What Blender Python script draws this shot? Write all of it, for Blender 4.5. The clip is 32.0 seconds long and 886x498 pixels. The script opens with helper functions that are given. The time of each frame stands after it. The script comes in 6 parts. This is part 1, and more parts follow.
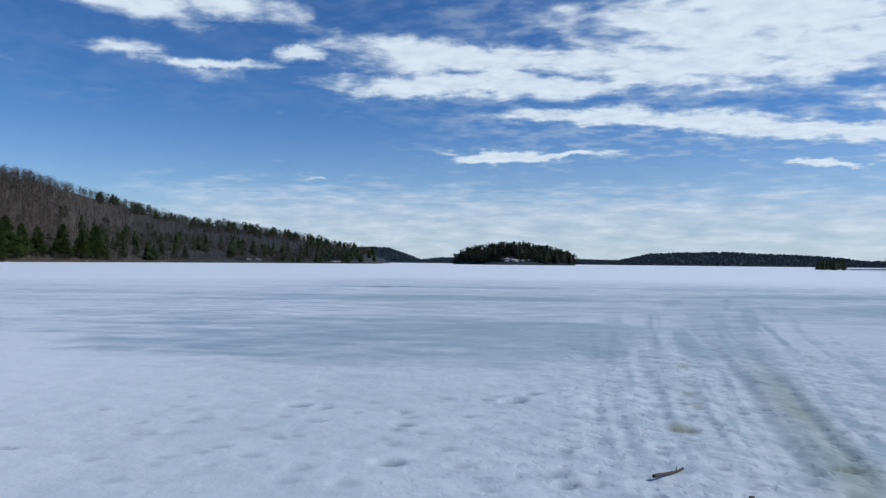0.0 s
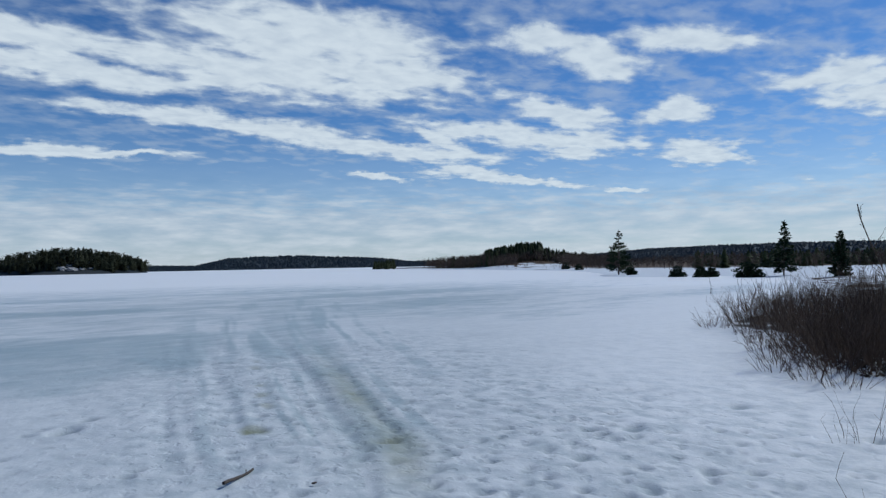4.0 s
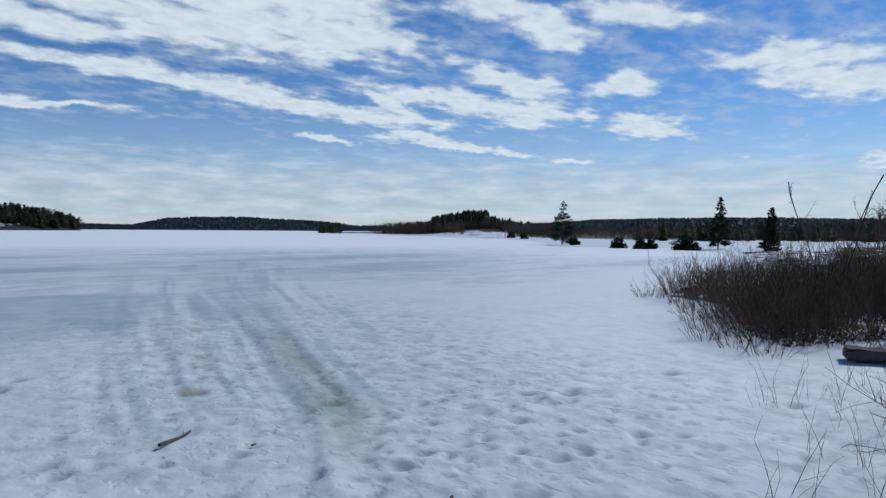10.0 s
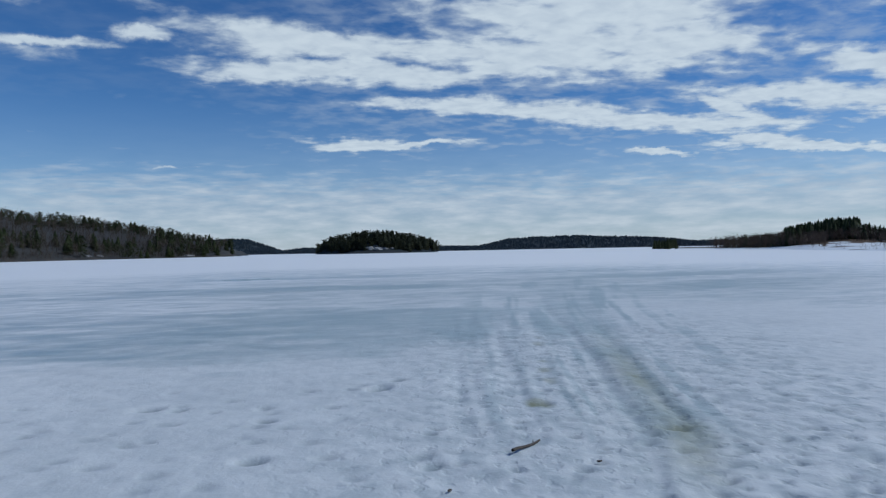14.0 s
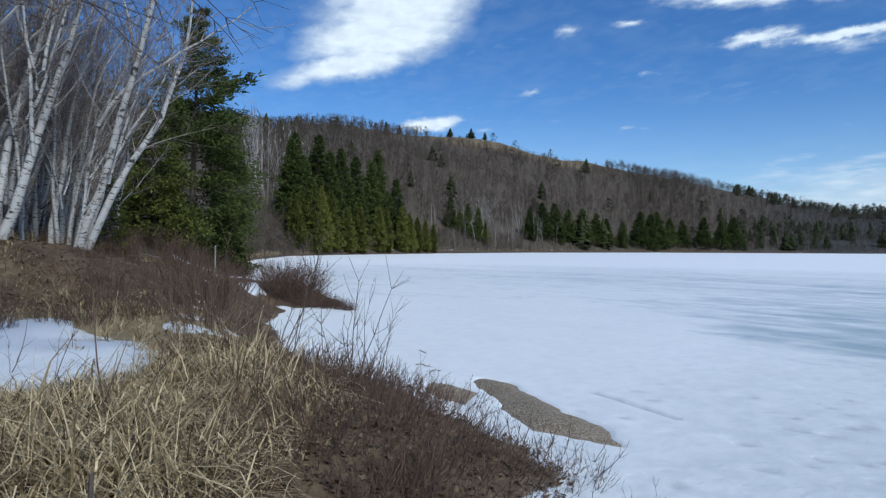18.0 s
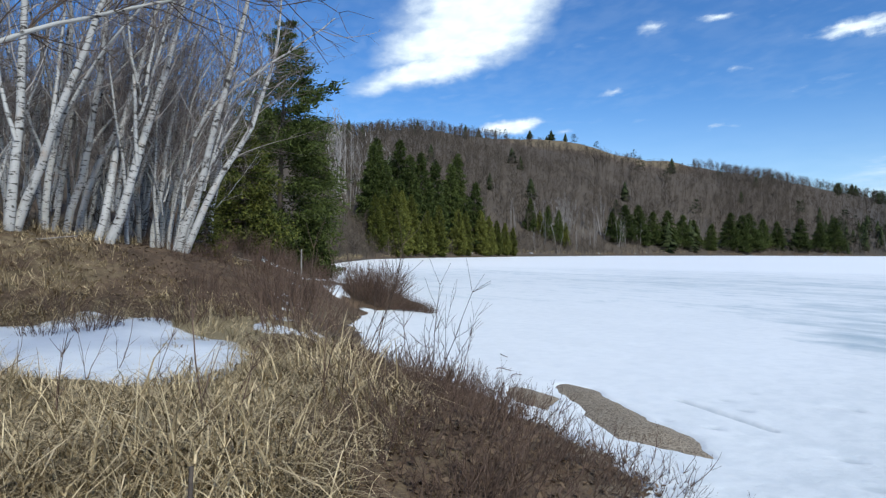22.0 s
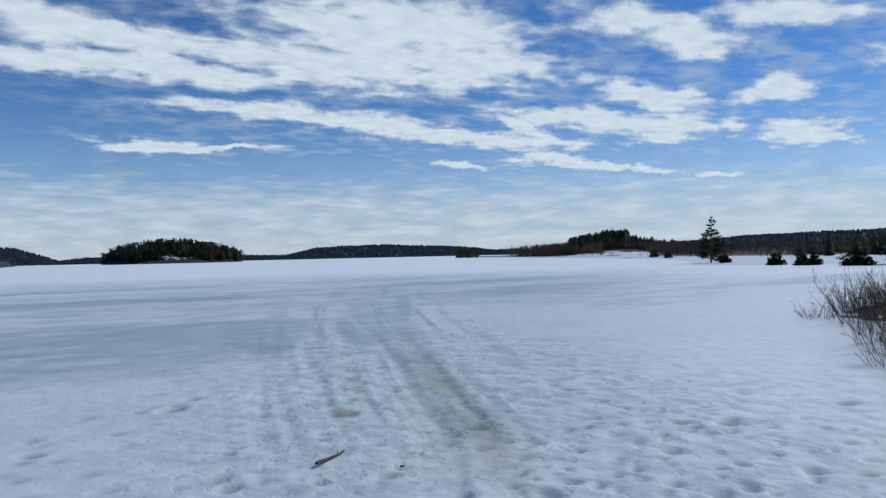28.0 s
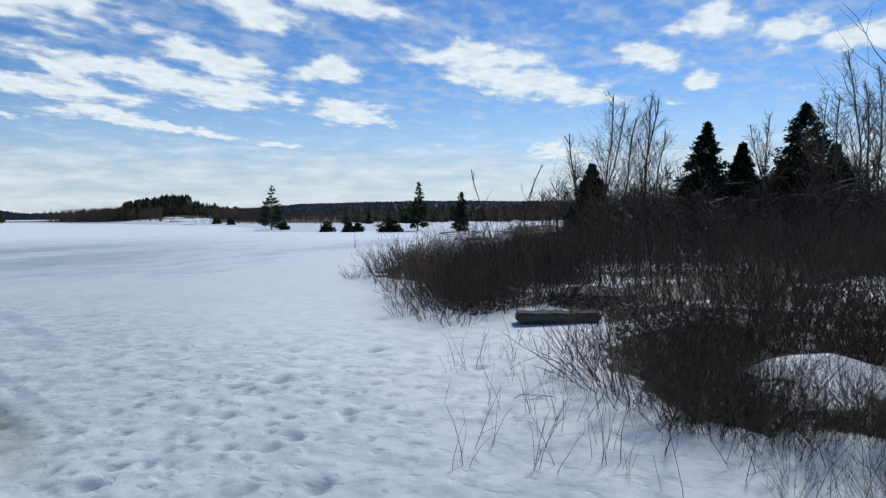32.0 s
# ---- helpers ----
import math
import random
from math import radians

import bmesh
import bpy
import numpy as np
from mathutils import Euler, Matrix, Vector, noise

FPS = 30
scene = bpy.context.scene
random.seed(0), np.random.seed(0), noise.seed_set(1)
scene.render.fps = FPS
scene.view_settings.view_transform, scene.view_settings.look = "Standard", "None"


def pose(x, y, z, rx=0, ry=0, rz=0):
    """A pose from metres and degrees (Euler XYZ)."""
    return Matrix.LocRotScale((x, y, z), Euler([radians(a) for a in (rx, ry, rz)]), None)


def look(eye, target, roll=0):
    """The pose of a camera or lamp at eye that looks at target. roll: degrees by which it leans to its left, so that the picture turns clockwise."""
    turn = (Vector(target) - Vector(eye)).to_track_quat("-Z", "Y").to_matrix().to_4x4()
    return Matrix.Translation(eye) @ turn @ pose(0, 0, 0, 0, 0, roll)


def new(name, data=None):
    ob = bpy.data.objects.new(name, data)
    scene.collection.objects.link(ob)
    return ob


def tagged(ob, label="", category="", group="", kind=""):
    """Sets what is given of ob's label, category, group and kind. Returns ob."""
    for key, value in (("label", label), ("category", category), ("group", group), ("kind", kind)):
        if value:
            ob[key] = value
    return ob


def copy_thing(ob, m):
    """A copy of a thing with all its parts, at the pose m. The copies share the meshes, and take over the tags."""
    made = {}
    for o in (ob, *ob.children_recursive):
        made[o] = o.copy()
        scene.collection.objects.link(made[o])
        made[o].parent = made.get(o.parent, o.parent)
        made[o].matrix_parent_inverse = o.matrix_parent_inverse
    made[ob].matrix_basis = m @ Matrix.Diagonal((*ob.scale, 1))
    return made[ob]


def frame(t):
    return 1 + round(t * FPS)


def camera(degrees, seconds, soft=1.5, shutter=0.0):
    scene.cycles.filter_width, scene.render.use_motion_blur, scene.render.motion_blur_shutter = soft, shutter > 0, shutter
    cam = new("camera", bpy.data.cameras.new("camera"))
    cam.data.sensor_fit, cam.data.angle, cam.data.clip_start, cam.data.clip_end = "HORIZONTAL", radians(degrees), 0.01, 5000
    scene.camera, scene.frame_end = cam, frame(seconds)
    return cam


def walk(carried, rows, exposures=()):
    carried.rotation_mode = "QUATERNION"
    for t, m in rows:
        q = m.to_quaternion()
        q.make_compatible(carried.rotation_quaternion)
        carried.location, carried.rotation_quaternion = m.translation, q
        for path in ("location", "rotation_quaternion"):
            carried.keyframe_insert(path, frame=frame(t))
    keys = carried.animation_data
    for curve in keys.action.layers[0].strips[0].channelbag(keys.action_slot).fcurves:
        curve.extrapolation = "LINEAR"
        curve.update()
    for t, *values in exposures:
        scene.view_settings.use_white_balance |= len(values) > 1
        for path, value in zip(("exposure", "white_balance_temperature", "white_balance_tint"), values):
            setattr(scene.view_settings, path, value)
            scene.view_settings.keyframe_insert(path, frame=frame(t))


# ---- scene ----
cam = camera(68.31, 32.0, soft=1.3)
PATH = [
    (0, (-0.000, -0.000, 1.648), (-0.000, 9.998, 1.852), 0.62),
    (0.5, (0.012, -0.001, 1.637), (0.913, 9.959, 1.691), -0.54),
    (1, (0.023, -0.002, 1.641), (1.713, 9.854, 1.580), 0.08),
    (1.5, (0.018, -0.001, 1.648), (1.307, 9.915, 1.577), 0.80),
    (2, (0.018, -0.001, 1.657), (1.379, 9.905, 1.567), 0.65),
    (2.5, (0.027, -0.003, 1.666), (2.020, 9.797, 1.676), 0.50),
    (3, (0.035, -0.005, 1.660), (2.645, 9.648, 1.764), 0.01),
    (3.5, (0.058, -0.013, 1.661), (4.300, 9.041, 1.838), -0.56),
    (4, (0.079, -0.026, 1.656), (5.934, 8.077, 1.903), -1.11),
    (4.5, (0.093, -0.037, 1.655), (6.930, 7.258, 1.861), 0.18),
    (6.5, (0.117, -0.067, 1.642), (8.722, 5.016, 1.313), -0.92),
    (7, (0.119, -0.070, 1.635), (8.880, 4.736, 1.254), -0.78),
    (7.5, (0.122, -0.076, 1.642), (9.089, 4.327, 1.192), -0.74),
    (8, (0.121, -0.074, 1.641), (8.998, 4.502, 1.143), -0.00),
    (8.5, (0.120, -0.073, 1.642), (8.964, 4.566, 1.118), 0.26),
    (9, (0.112, -0.058, 1.650), (8.323, 5.630, 1.181), -0.11),
    (9.5, (0.099, -0.043, 1.637), (7.392, 6.787, 1.231), 0.15),
    (10, (0.088, -0.033, 1.649), (6.581, 7.568, 1.374), 0.41),
    (10.5, (0.078, -0.025, 1.647), (5.810, 8.168, 1.472), 0.55),
    (11, (0.068, -0.018, 1.650), (5.060, 8.646, 1.549), 0.53),
    (11.5, (0.059, -0.013, 1.651), (4.407, 8.992, 1.593), 0.53),
    (12, (0.051, -0.010, 1.647), (3.809, 9.257, 1.631), 0.20),
    (12.5, (0.047, -0.008, 1.648), (3.489, 9.380, 1.657), 0.19),
    (13, (0.045, -0.008, 1.650), (3.383, 9.419, 1.697), -0.09),
    (13.5, (0.040, -0.006, 1.648), (2.956, 9.559, 1.698), -0.78),
    (15.5, (-0.029, -0.003, 1.655), (-2.158, 9.768, 1.654), -0.95),
    (16, (-0.048, -0.009, 1.648), (-3.620, 9.331, 1.680), -1.09),
    (16.5, (-0.064, -0.016, 1.654), (-4.808, 8.787, 1.715), -1.13),
    (17, (-0.079, -0.025, 1.657), (-5.899, 8.106, 1.734), -0.16),
    (17.5, (-0.094, -0.038, 1.653), (-7.025, 7.171, 1.660), 0.33),
    (18, (-0.107, -0.052, 1.654), (-7.984, 6.108, 1.624), 0.47),
    (18.5, (-0.116, -0.066, 1.652), (-8.694, 5.074, 1.568), 0.02),
    (19, (-0.123, -0.078, 1.644), (-9.187, 4.144, 1.496), 1.73),
    (19.5, (-0.128, -0.091, 1.646), (-9.562, 3.221, 1.485), 1.69),
    (20, (-0.130, -0.096, 1.645), (-9.700, 2.801, 1.542), 1.79),
    (20.5, (-0.129, -0.095, 1.645), (-9.661, 2.928, 1.579), 1.44),
    (21, (-0.127, -0.088, 1.652), (-9.476, 3.462, 1.610), 1.23),
    (21.5, (-0.122, -0.076, 1.652), (-9.097, 4.334, 1.679), 0.34),
    (22, (-0.116, -0.066, 1.656), (-8.682, 5.095, 1.666), 0.38),
    (22.5, (-0.108, -0.053, 1.647), (-8.059, 6.011, 1.638), 0.32),
    (23, (-0.096, -0.040, 1.652), (-7.193, 7.005, 1.664), 0.01),
    (23.5, (-0.078, -0.025, 1.653), (-5.822, 8.161, 1.681), 0.64),
    (24, (-0.059, -0.014, 1.650), (-4.408, 8.991, 1.674), 0.29),
    (24.5, (-0.042, -0.007, 1.651), (-3.109, 9.511, 1.712), 0.09),
    (25, (-0.025, -0.002, 1.644), (-1.885, 9.823, 1.697), 0.16),
    (25.5, (-0.008, -0.000, 1.644), (-0.629, 9.980, 1.713), 0.39),
    (27.5, (0.049, -0.009, 1.655), (3.677, 9.306, 1.913), -1.32),
    (28, (0.065, -0.017, 1.651), (4.847, 8.765, 1.748), -1.29),
    (28.5, (0.077, -0.024, 1.654), (5.733, 8.223, 1.595), -0.66),
    (29, (0.088, -0.032, 1.669), (6.571, 7.577, 1.418), -0.64),
    (29.5, (0.097, -0.041, 1.677), (7.256, 6.931, 1.293), -0.29),
    (30, (0.108, -0.054, 1.645), (8.089, 5.954, 1.182), -1.24),
    (30.5, (0.118, -0.068, 1.639), (8.778, 4.907, 1.138), -0.85),
    (31, (0.124, -0.080, 1.650), (9.242, 3.997, 1.156), -0.44),
    (31.5, (0.127, -0.087, 1.645), (9.461, 3.463, 1.121), -0.55),
    (32, (0.123, -0.079, 1.661), (9.211, 4.063, 1.142), -0.56),
]
walk(cam, [(t, look(eye, target, roll)) for t, eye, target, roll in PATH],
     exposures=[(0, -0.19, 5850, 4), (2, -0.26, 5850, 4), (4, -0.36, 5950, 3), (7, -0.3, 5950, 2), (9, -0.25, 6000, 3), (13, -0.42, 5900, 3), (16, -0.52, 5700, 1), (17, -0.18, 5800, 2), (17.5, -0.05, 5850, 2), (18.5, 0.22, 5950, 2),
                (20, 0.6, 6300, 2), (21, 0.55, 6300, 2), (22, 0.40, 6200, 2), (23, 0.22, 6100, 2), (25, -0.16, 5850, 3), (28, -0.3, 5950, 4), (30, -0.2, 6050, 3), (31, -0.22, 6100, 3), (32, -0.05, 6300, 4)])

# ---- light ----
SUN_AZ, SUN_EL = 96.0, 43.0


def polar(az, r, z=0.0):
    """A place by its bearing from the start view (degrees, right positive) and distance."""
    a = radians(az)
    return Vector((r * math.sin(a), r * math.cos(a), z))


class Nodes:
    """Short hand for node trees."""

    def __init__(self, tree):
        self.t = tree
        tree.nodes.clear()

    def add(self, kind, inputs=None, operation="", data_type="", attribute_name="", vector_type="", clamp=False):
        n = self.t.nodes.new(kind)
        if operation:
            n.operation = operation
        if data_type:
            n.data_type = data_type
        if attribute_name:
            n.attribute_name = attribute_name
        if vector_type:
            n.vector_type = vector_type
        if clamp:
            n.clamp = True
        for k, v in (inputs or {}).items():
            if isinstance(v, bpy.types.NodeSocket):
                self.t.links.new(v, n.inputs[k])
            else:
                n.inputs[k].default_value = v
        return n

    def math(self, op, a, b=0.0, c=0.0):
        return self.add("ShaderNodeMath", {0: a, 1: b, 2: c}, operation=op).outputs[0]

    def vec(self, op, a, b=(0, 0, 0)):
        n = self.add("ShaderNodeVectorMath", {0: a, 1: b}, operation=op)
        return n.outputs["Value"] if op in ("LENGTH", "DOT_PRODUCT", "DISTANCE") else n.outputs[0]

    def noise(self, scale, detail=4.0, rough=0.55, vector=None, distort=0.0):
        ins = {"Scale": scale, "Detail": detail, "Roughness": rough, "Distortion": distort}
        if vector is not None:
            ins["Vector"] = vector
        return self.add("ShaderNodeTexNoise", ins).outputs["Fac"]

    def remap(self, v, a, b, c=0.0, d=1.0, smooth=False):
        n = self.add("ShaderNodeMapRange", {0: v, 1: a, 2: b, 3: c, 4: d}, clamp=True)
        if smooth:
            n.interpolation_type = "SMOOTHSTEP"
        return n.outputs[0]

    def mix(self, f, a, b):
        n = self.add("ShaderNodeMix", data_type="RGBA")
        for k, v in ((0, f), (6, a), (7, b)):
            if isinstance(v, bpy.types.NodeSocket):
                self.t.links.new(v, n.inputs[k])
            else:
                n.inputs[k].default_value = (*v, 1.0) if k and len(v) == 3 else v
        return n.outputs[2]

    def attr(self, name):
        return self.add("ShaderNodeAttribute", attribute_name=name).outputs["Fac"]

    def bump(self, height, strength, distance):
        return self.add("ShaderNodeBump", {"Height": height, "Strength": strength, "Distance": distance}).outputs[0]

    def object_coords(self, scale=(1, 1, 1)):
        c = self.add("ShaderNodeTexCoord").outputs["Object"]
        return self.add("ShaderNodeMapping", {0: c, 3: scale}).outputs[0]


sky_world = bpy.data.worlds.new("sky")
scene.world = sky_world
sky_world.use_nodes = True
W = Nodes(sky_world.node_tree)
sky_tex = W.add("ShaderNodeTexSky")
sky_tex.sky_type, sky_tex.sun_disc = "NISHITA", False
sky_tex.sun_elevation, sky_tex.sun_rotation = radians(SUN_EL), radians(SUN_AZ)
sky_tex.altitude, sky_tex.air_density, sky_tex.dust_density, sky_tex.ozone_density = 900, 1.0, 0.1, 4.5

# clouds in sets of one thinness, as bearing, height, half length, half depth (degrees) and tilt
CLOUD_SETS = (
    (0.0, ((1.8, 17.4, 10.0, 1.4, -0), (19.3, 16.0, 14.5, 1.8, -5), (24.4, 18.9, 14.5, 3.7, -4), (31.0, 16.2, 8.9, 2.2, -6), (-2.2, 15.2, 7.3, 1.0, 1), (8.2, 15.2, 8.3, 1.3, -3),
     (13.4, 12.5, 8.1, 0.8, -2), (22.8, 11.4, 9.6, 1.0, -7), (31.8, 10.1, 11.9, 0.8, -6), (35.7, 11.1, 2.6, 0.7, -28), (40.2, 11.4, 8.2, 0.9, -8), (46.7, 10.6, 7.8, 1.0, -9),
     (47.0, 9.7, 3.3, 0.8, -2), (4.4, 9.3, 4.6, 0.6, 1), (9.4, 9.2, 5.2, 0.3, 1), (38.0, 8.1, 4.2, 0.6, -5), (42.5, 7.2, 6.6, 0.4, -4), (30.7, 7.7, 3.2, 0.3, -7))),
    (0.0, ((49.7, 16.8, 4.3, 1.5, -17), (56.8, 17.8, 6.1, 1.2, -8), (44.9, 18.7, 4.8, 1.2, -5), (46.0, 13.0, 5.8, 1.1, -17), (56.4, 12.3, 2.8, 0.9, -14), (58.0, 8.9, 3.4, 1.0, -5),
     (68.9, 13.2, 6.0, 1.5, -4), (72.0, 11.4, 7.8, 1.4, -9), (75.6, 10.7, 5.0, 1.0, -14), (82.9, 12.9, 3.2, 0.9, -14), (86.8, 10.5, 2.0, 1.0, -8), (57.7, 8.6, 3.4, 1.1, -2),
     (75.6, 5.2, 3.3, 1.0, 0), (55.6, 12.0, 3.6, 0.7, 5), (87.7, 14.9, 3.2, 1.3, -0), (93.5, 13.5, 2.7, 1.3, -3), (98.0, 12.4, 2.6, 1.0, -1), (52.1, 6.1, 2.0, 0.3, -4))),
    (0.0, ((-0.9, 17.8, 10.0, 1.2, -4), (-0.8, 15.1, 9.6, 1.0, 0), 
     (-12.9, 17.3, 2.6, 0.6, 7), (-52.8, 10.7, 2.3, 0.6, 6), (-60.1, 15.3, 6.3, 1.2, 12), (-57.4, 17.7, 6.9, 2.4, 8), (-55.8, 20.2, 6.7, 3.0, 9), (-53.9, 23.2, 7.2, 3.5, 2))),
    (0.2, ((-26.8, 20.0, 6.6, 1.5, -5), (-19.4, 20.6, 7.0, 1.3, -3), (-26.6, 16.4, 3.2, 0.6, 3), (-19.2, 16.1, 4.8, 0.4, 3))),
    (0.92, ((-41.8, 18.2, 2.2, 0.9, 2), (-36.3, 18.2, 3.1, 0.4, 5), (-34.9, 14.2, 2.1, 0.5, 0), (-28.9, 12.5, 1.7, 0.5, 5), (-20.6, 9.7, 1.3, 0.3, 2), (-44.4, 12.9, 2.7, 0.4, 7),
     (-36.1, 9.8, 2.3, 0.4, 3), (-48.3, 10.3, 2.1, 0.5, 3), (-10.2, 7.0, 5.4, 0.3, 2), (-18.7, 15.6, 6.2, 1.1, 9), (-15.0, 16.8, 2.2, 0.7, 5), (66.0, 9.3, 2.4, 0.8, 8),
     (69.9, 7.7, 2.9, 0.7, 2), (65.2, 6.1, 5.8, 0.3, -0), (65.5, 4.0, 4.5, 0.5, 1), (93.9, 9.5, 1.8, 0.7, -1), (84.4, 8.9, 3.7, 0.6, -6), (76.3, 16.0, 3.8, 0.6, -7))),
)
way = W.add("ShaderNodeTexCoord").outputs["Generated"]
sep = W.add("ShaderNodeSeparateXYZ", {0: way})
az_deg = W.math("MULTIPLY", W.math("ARCTAN2", sep.outputs[0], sep.outputs[1]), 57.29578)
el_deg = W.math("MULTIPLY", W.math("ARCSINE", sep.outputs[2]), 57.29578)
deg = W.add("ShaderNodeCombineXYZ", {0: az_deg, 1: el_deg, 2: 0.0}).outputs[0]
# the flat cloud layer overhead, seen in perspective
lift = W.math("ADD", W.math("MAXIMUM", sep.outputs[2], 0.0), 0.11)
layer = W.add("ShaderNodeCombineXYZ", {0: W.math("DIVIDE", sep.outputs[0], lift), 1: W.math("DIVIDE", sep.outputs[1], lift), 2: 0.0}).outputs[0]
ragged = W.noise(5.4, 6.0, 0.52, W.add("ShaderNodeMapping", {0: layer, 2: (0, 0, 0.6), 3: (0.85, 1.2, 1.0)}).outputs[0], 0.2)
curdled = W.noise(13.0, 4.0, 0.5, W.add("ShaderNodeMapping", {0: layer, 2: (0, 0, 0.4), 3: (0.9, 1.1, 1.0)}).outputs[0], 0.3)
wobble = W.add("ShaderNodeTexNoise", {"Vector": deg, "Scale": 0.25, "Detail": 5.0, "Roughness": 0.6}).outputs["Color"]
bent = W.vec("ADD", deg, W.vec("MULTIPLY", W.vec("SUBTRACT", wobble, (0.5, 0.5, 0.5)), (3.4, 1.9, 0.0)))
nearest = 9.0
for thin, group_of_clouds in CLOUD_SETS:
    for ca, ce, hl, hd, tilt in group_of_clouds:
        local = W.add("ShaderNodeMapping", {0: bent, 1: (ca, ce, 0), 2: (0, 0, radians(tilt)), 3: (hl * (1 + 0.5 * thin), hd * (1 + 0.7 * thin), 1.0)}, vector_type="TEXTURE").outputs[0]
        far_off = W.math("ADD", W.vec("LENGTH", local), thin)
        nearest = W.math("MINIMUM", nearest, far_off)
frayed = W.math("ADD", W.math("MULTIPLY", W.math("SUBTRACT", ragged, 0.5), 1.9), W.math("MULTIPLY", W.math("SUBTRACT", curdled, 0.5), 0.7))
edge = W.math("ADD", nearest, W.math("MULTIPLY", frayed, W.remap(az_deg, -50.0, -40.0, 0.35, 1.0)))
puffs = W.remap(edge, 1.38, 0.48, 0.0, 1.0, True)
# thin veils between the clouds over the lake and the bay
veil = W.math("MULTIPLY", W.remap(W.math("ADD", W.math("MULTIPLY", ragged, 0.65), W.math("MULTIPLY", curdled, 0.35)), 0.62, 0.36, 0.0, 0.55, True), W.remap(edge, 4.4, 1.0, 0.0, 1.0))
veil = W.math("MULTIPLY", veil, W.remap(az_deg, -14.0, 12.0, 0.15, 1.0, True))
# broken cloud low over the lake and a milky horizon
low_band = W.math("MULTIPLY", W.remap(W.math("ADD", el_deg, W.math("MULTIPLY", W.math("SUBTRACT", ragged, 0.5), 6.0)), 8.6, 3.6, 0.0, 1.0, True), W.remap(az_deg, -36.0, -16.0, 0.0, 1.0, True))
wide_streak = W.noise(1.0, 5.0, 0.55, W.add("ShaderNodeMapping", {0: deg, 3: (0.26, 1.15, 1.0)}).outputs[0], 0.0)
small_puff = W.noise(1.0, 3.0, 0.5, W.add("ShaderNodeMapping", {0: deg, 1: (7.0, 3.0, 0.0), 3: (0.40, 1.5, 1.0)}).outputs[0], 0.0)
streak = W.math("ADD", W.math("MULTIPLY", wide_streak, 0.76), W.math("MULTIPLY", small_puff, 0.24))
broken = W.math("MULTIPLY", low_band, W.remap(streak, 0.36, 0.64, 0.74, 0.95, True))
wisps = W.math("MULTIPLY", W.remap(ragged, 0.60, 0.80, 0.0, 0.14, True), W.remap(el_deg, 3.0, 9.0))
milk = W.math("MULTIPLY", W.remap(el_deg, 14.0, 0.0, 0.0, 0.62, True), W.remap(az_deg, -30.0, 50.0, 0.5, 1.0, True))
cover = W.math("MAXIMUM", W.math("MAXIMUM", W.math("MAXIMUM", puffs, veil), broken), W.math("MAXIMUM", wisps, milk))
cloud_tone = W.mix(W.remap(W.math("ADD", W.math("MULTIPLY", W.math("SUBTRACT", 1.0, curdled), 0.55), W.math("MULTIPLY", puffs, 0.45)), 0.40, 0.80), (5.8, 6.4, 7.5), (9.1, 9.4, 9.8))
blue = W.add("ShaderNodeHueSaturation", {"Hue": 0.509, "Saturation": 1.20, "Value": 1.07, "Color": sky_tex.outputs[0]}).outputs[0]
low_tone = W.mix(W.remap(streak, 0.36, 0.64), (5.2, 5.75, 6.95), (7.7, 7.95, 8.6))
cloud_tone = W.mix(W.remap(W.math("SUBTRACT", broken, puffs), -0.2, 0.2), cloud_tone, low_tone)
sky_rgb = W.mix(W.math("MULTIPLY", cover, 0.93), blue, cloud_tone)
W.add("ShaderNodeOutputWorld", {0: W.add("ShaderNodeBackground", {0: sky_rgb, 1: 0.10}).outputs[0]})

sun = new("sun", bpy.data.lights.new("sun", "SUN"))
sun.data.energy, sun.data.angle, sun.data.color = 2.9, radians(9.0), (1.0, 0.96, 0.90)
sun.matrix_world = look(polar(SUN_AZ, 80, 80 * math.tan(radians(SUN_EL))), (0, 0, 0))


# ---- materials ----
def material(name):
    m = bpy.data.materials.new(name)
    m.use_nodes = True
    return m, Nodes(m.node_tree)


def finish(n, color, rough, normal=None, spec=0.3, trans=None):
    ins = {"Base Color": color, "Roughness": rough, "Specular IOR Level": spec}
    if normal is not None:
        ins["Normal"] = normal
    b = n.add("ShaderNodeBsdfPrincipled", ins)
    n.add("ShaderNodeOutputMaterial", {0: b.outputs[0]})


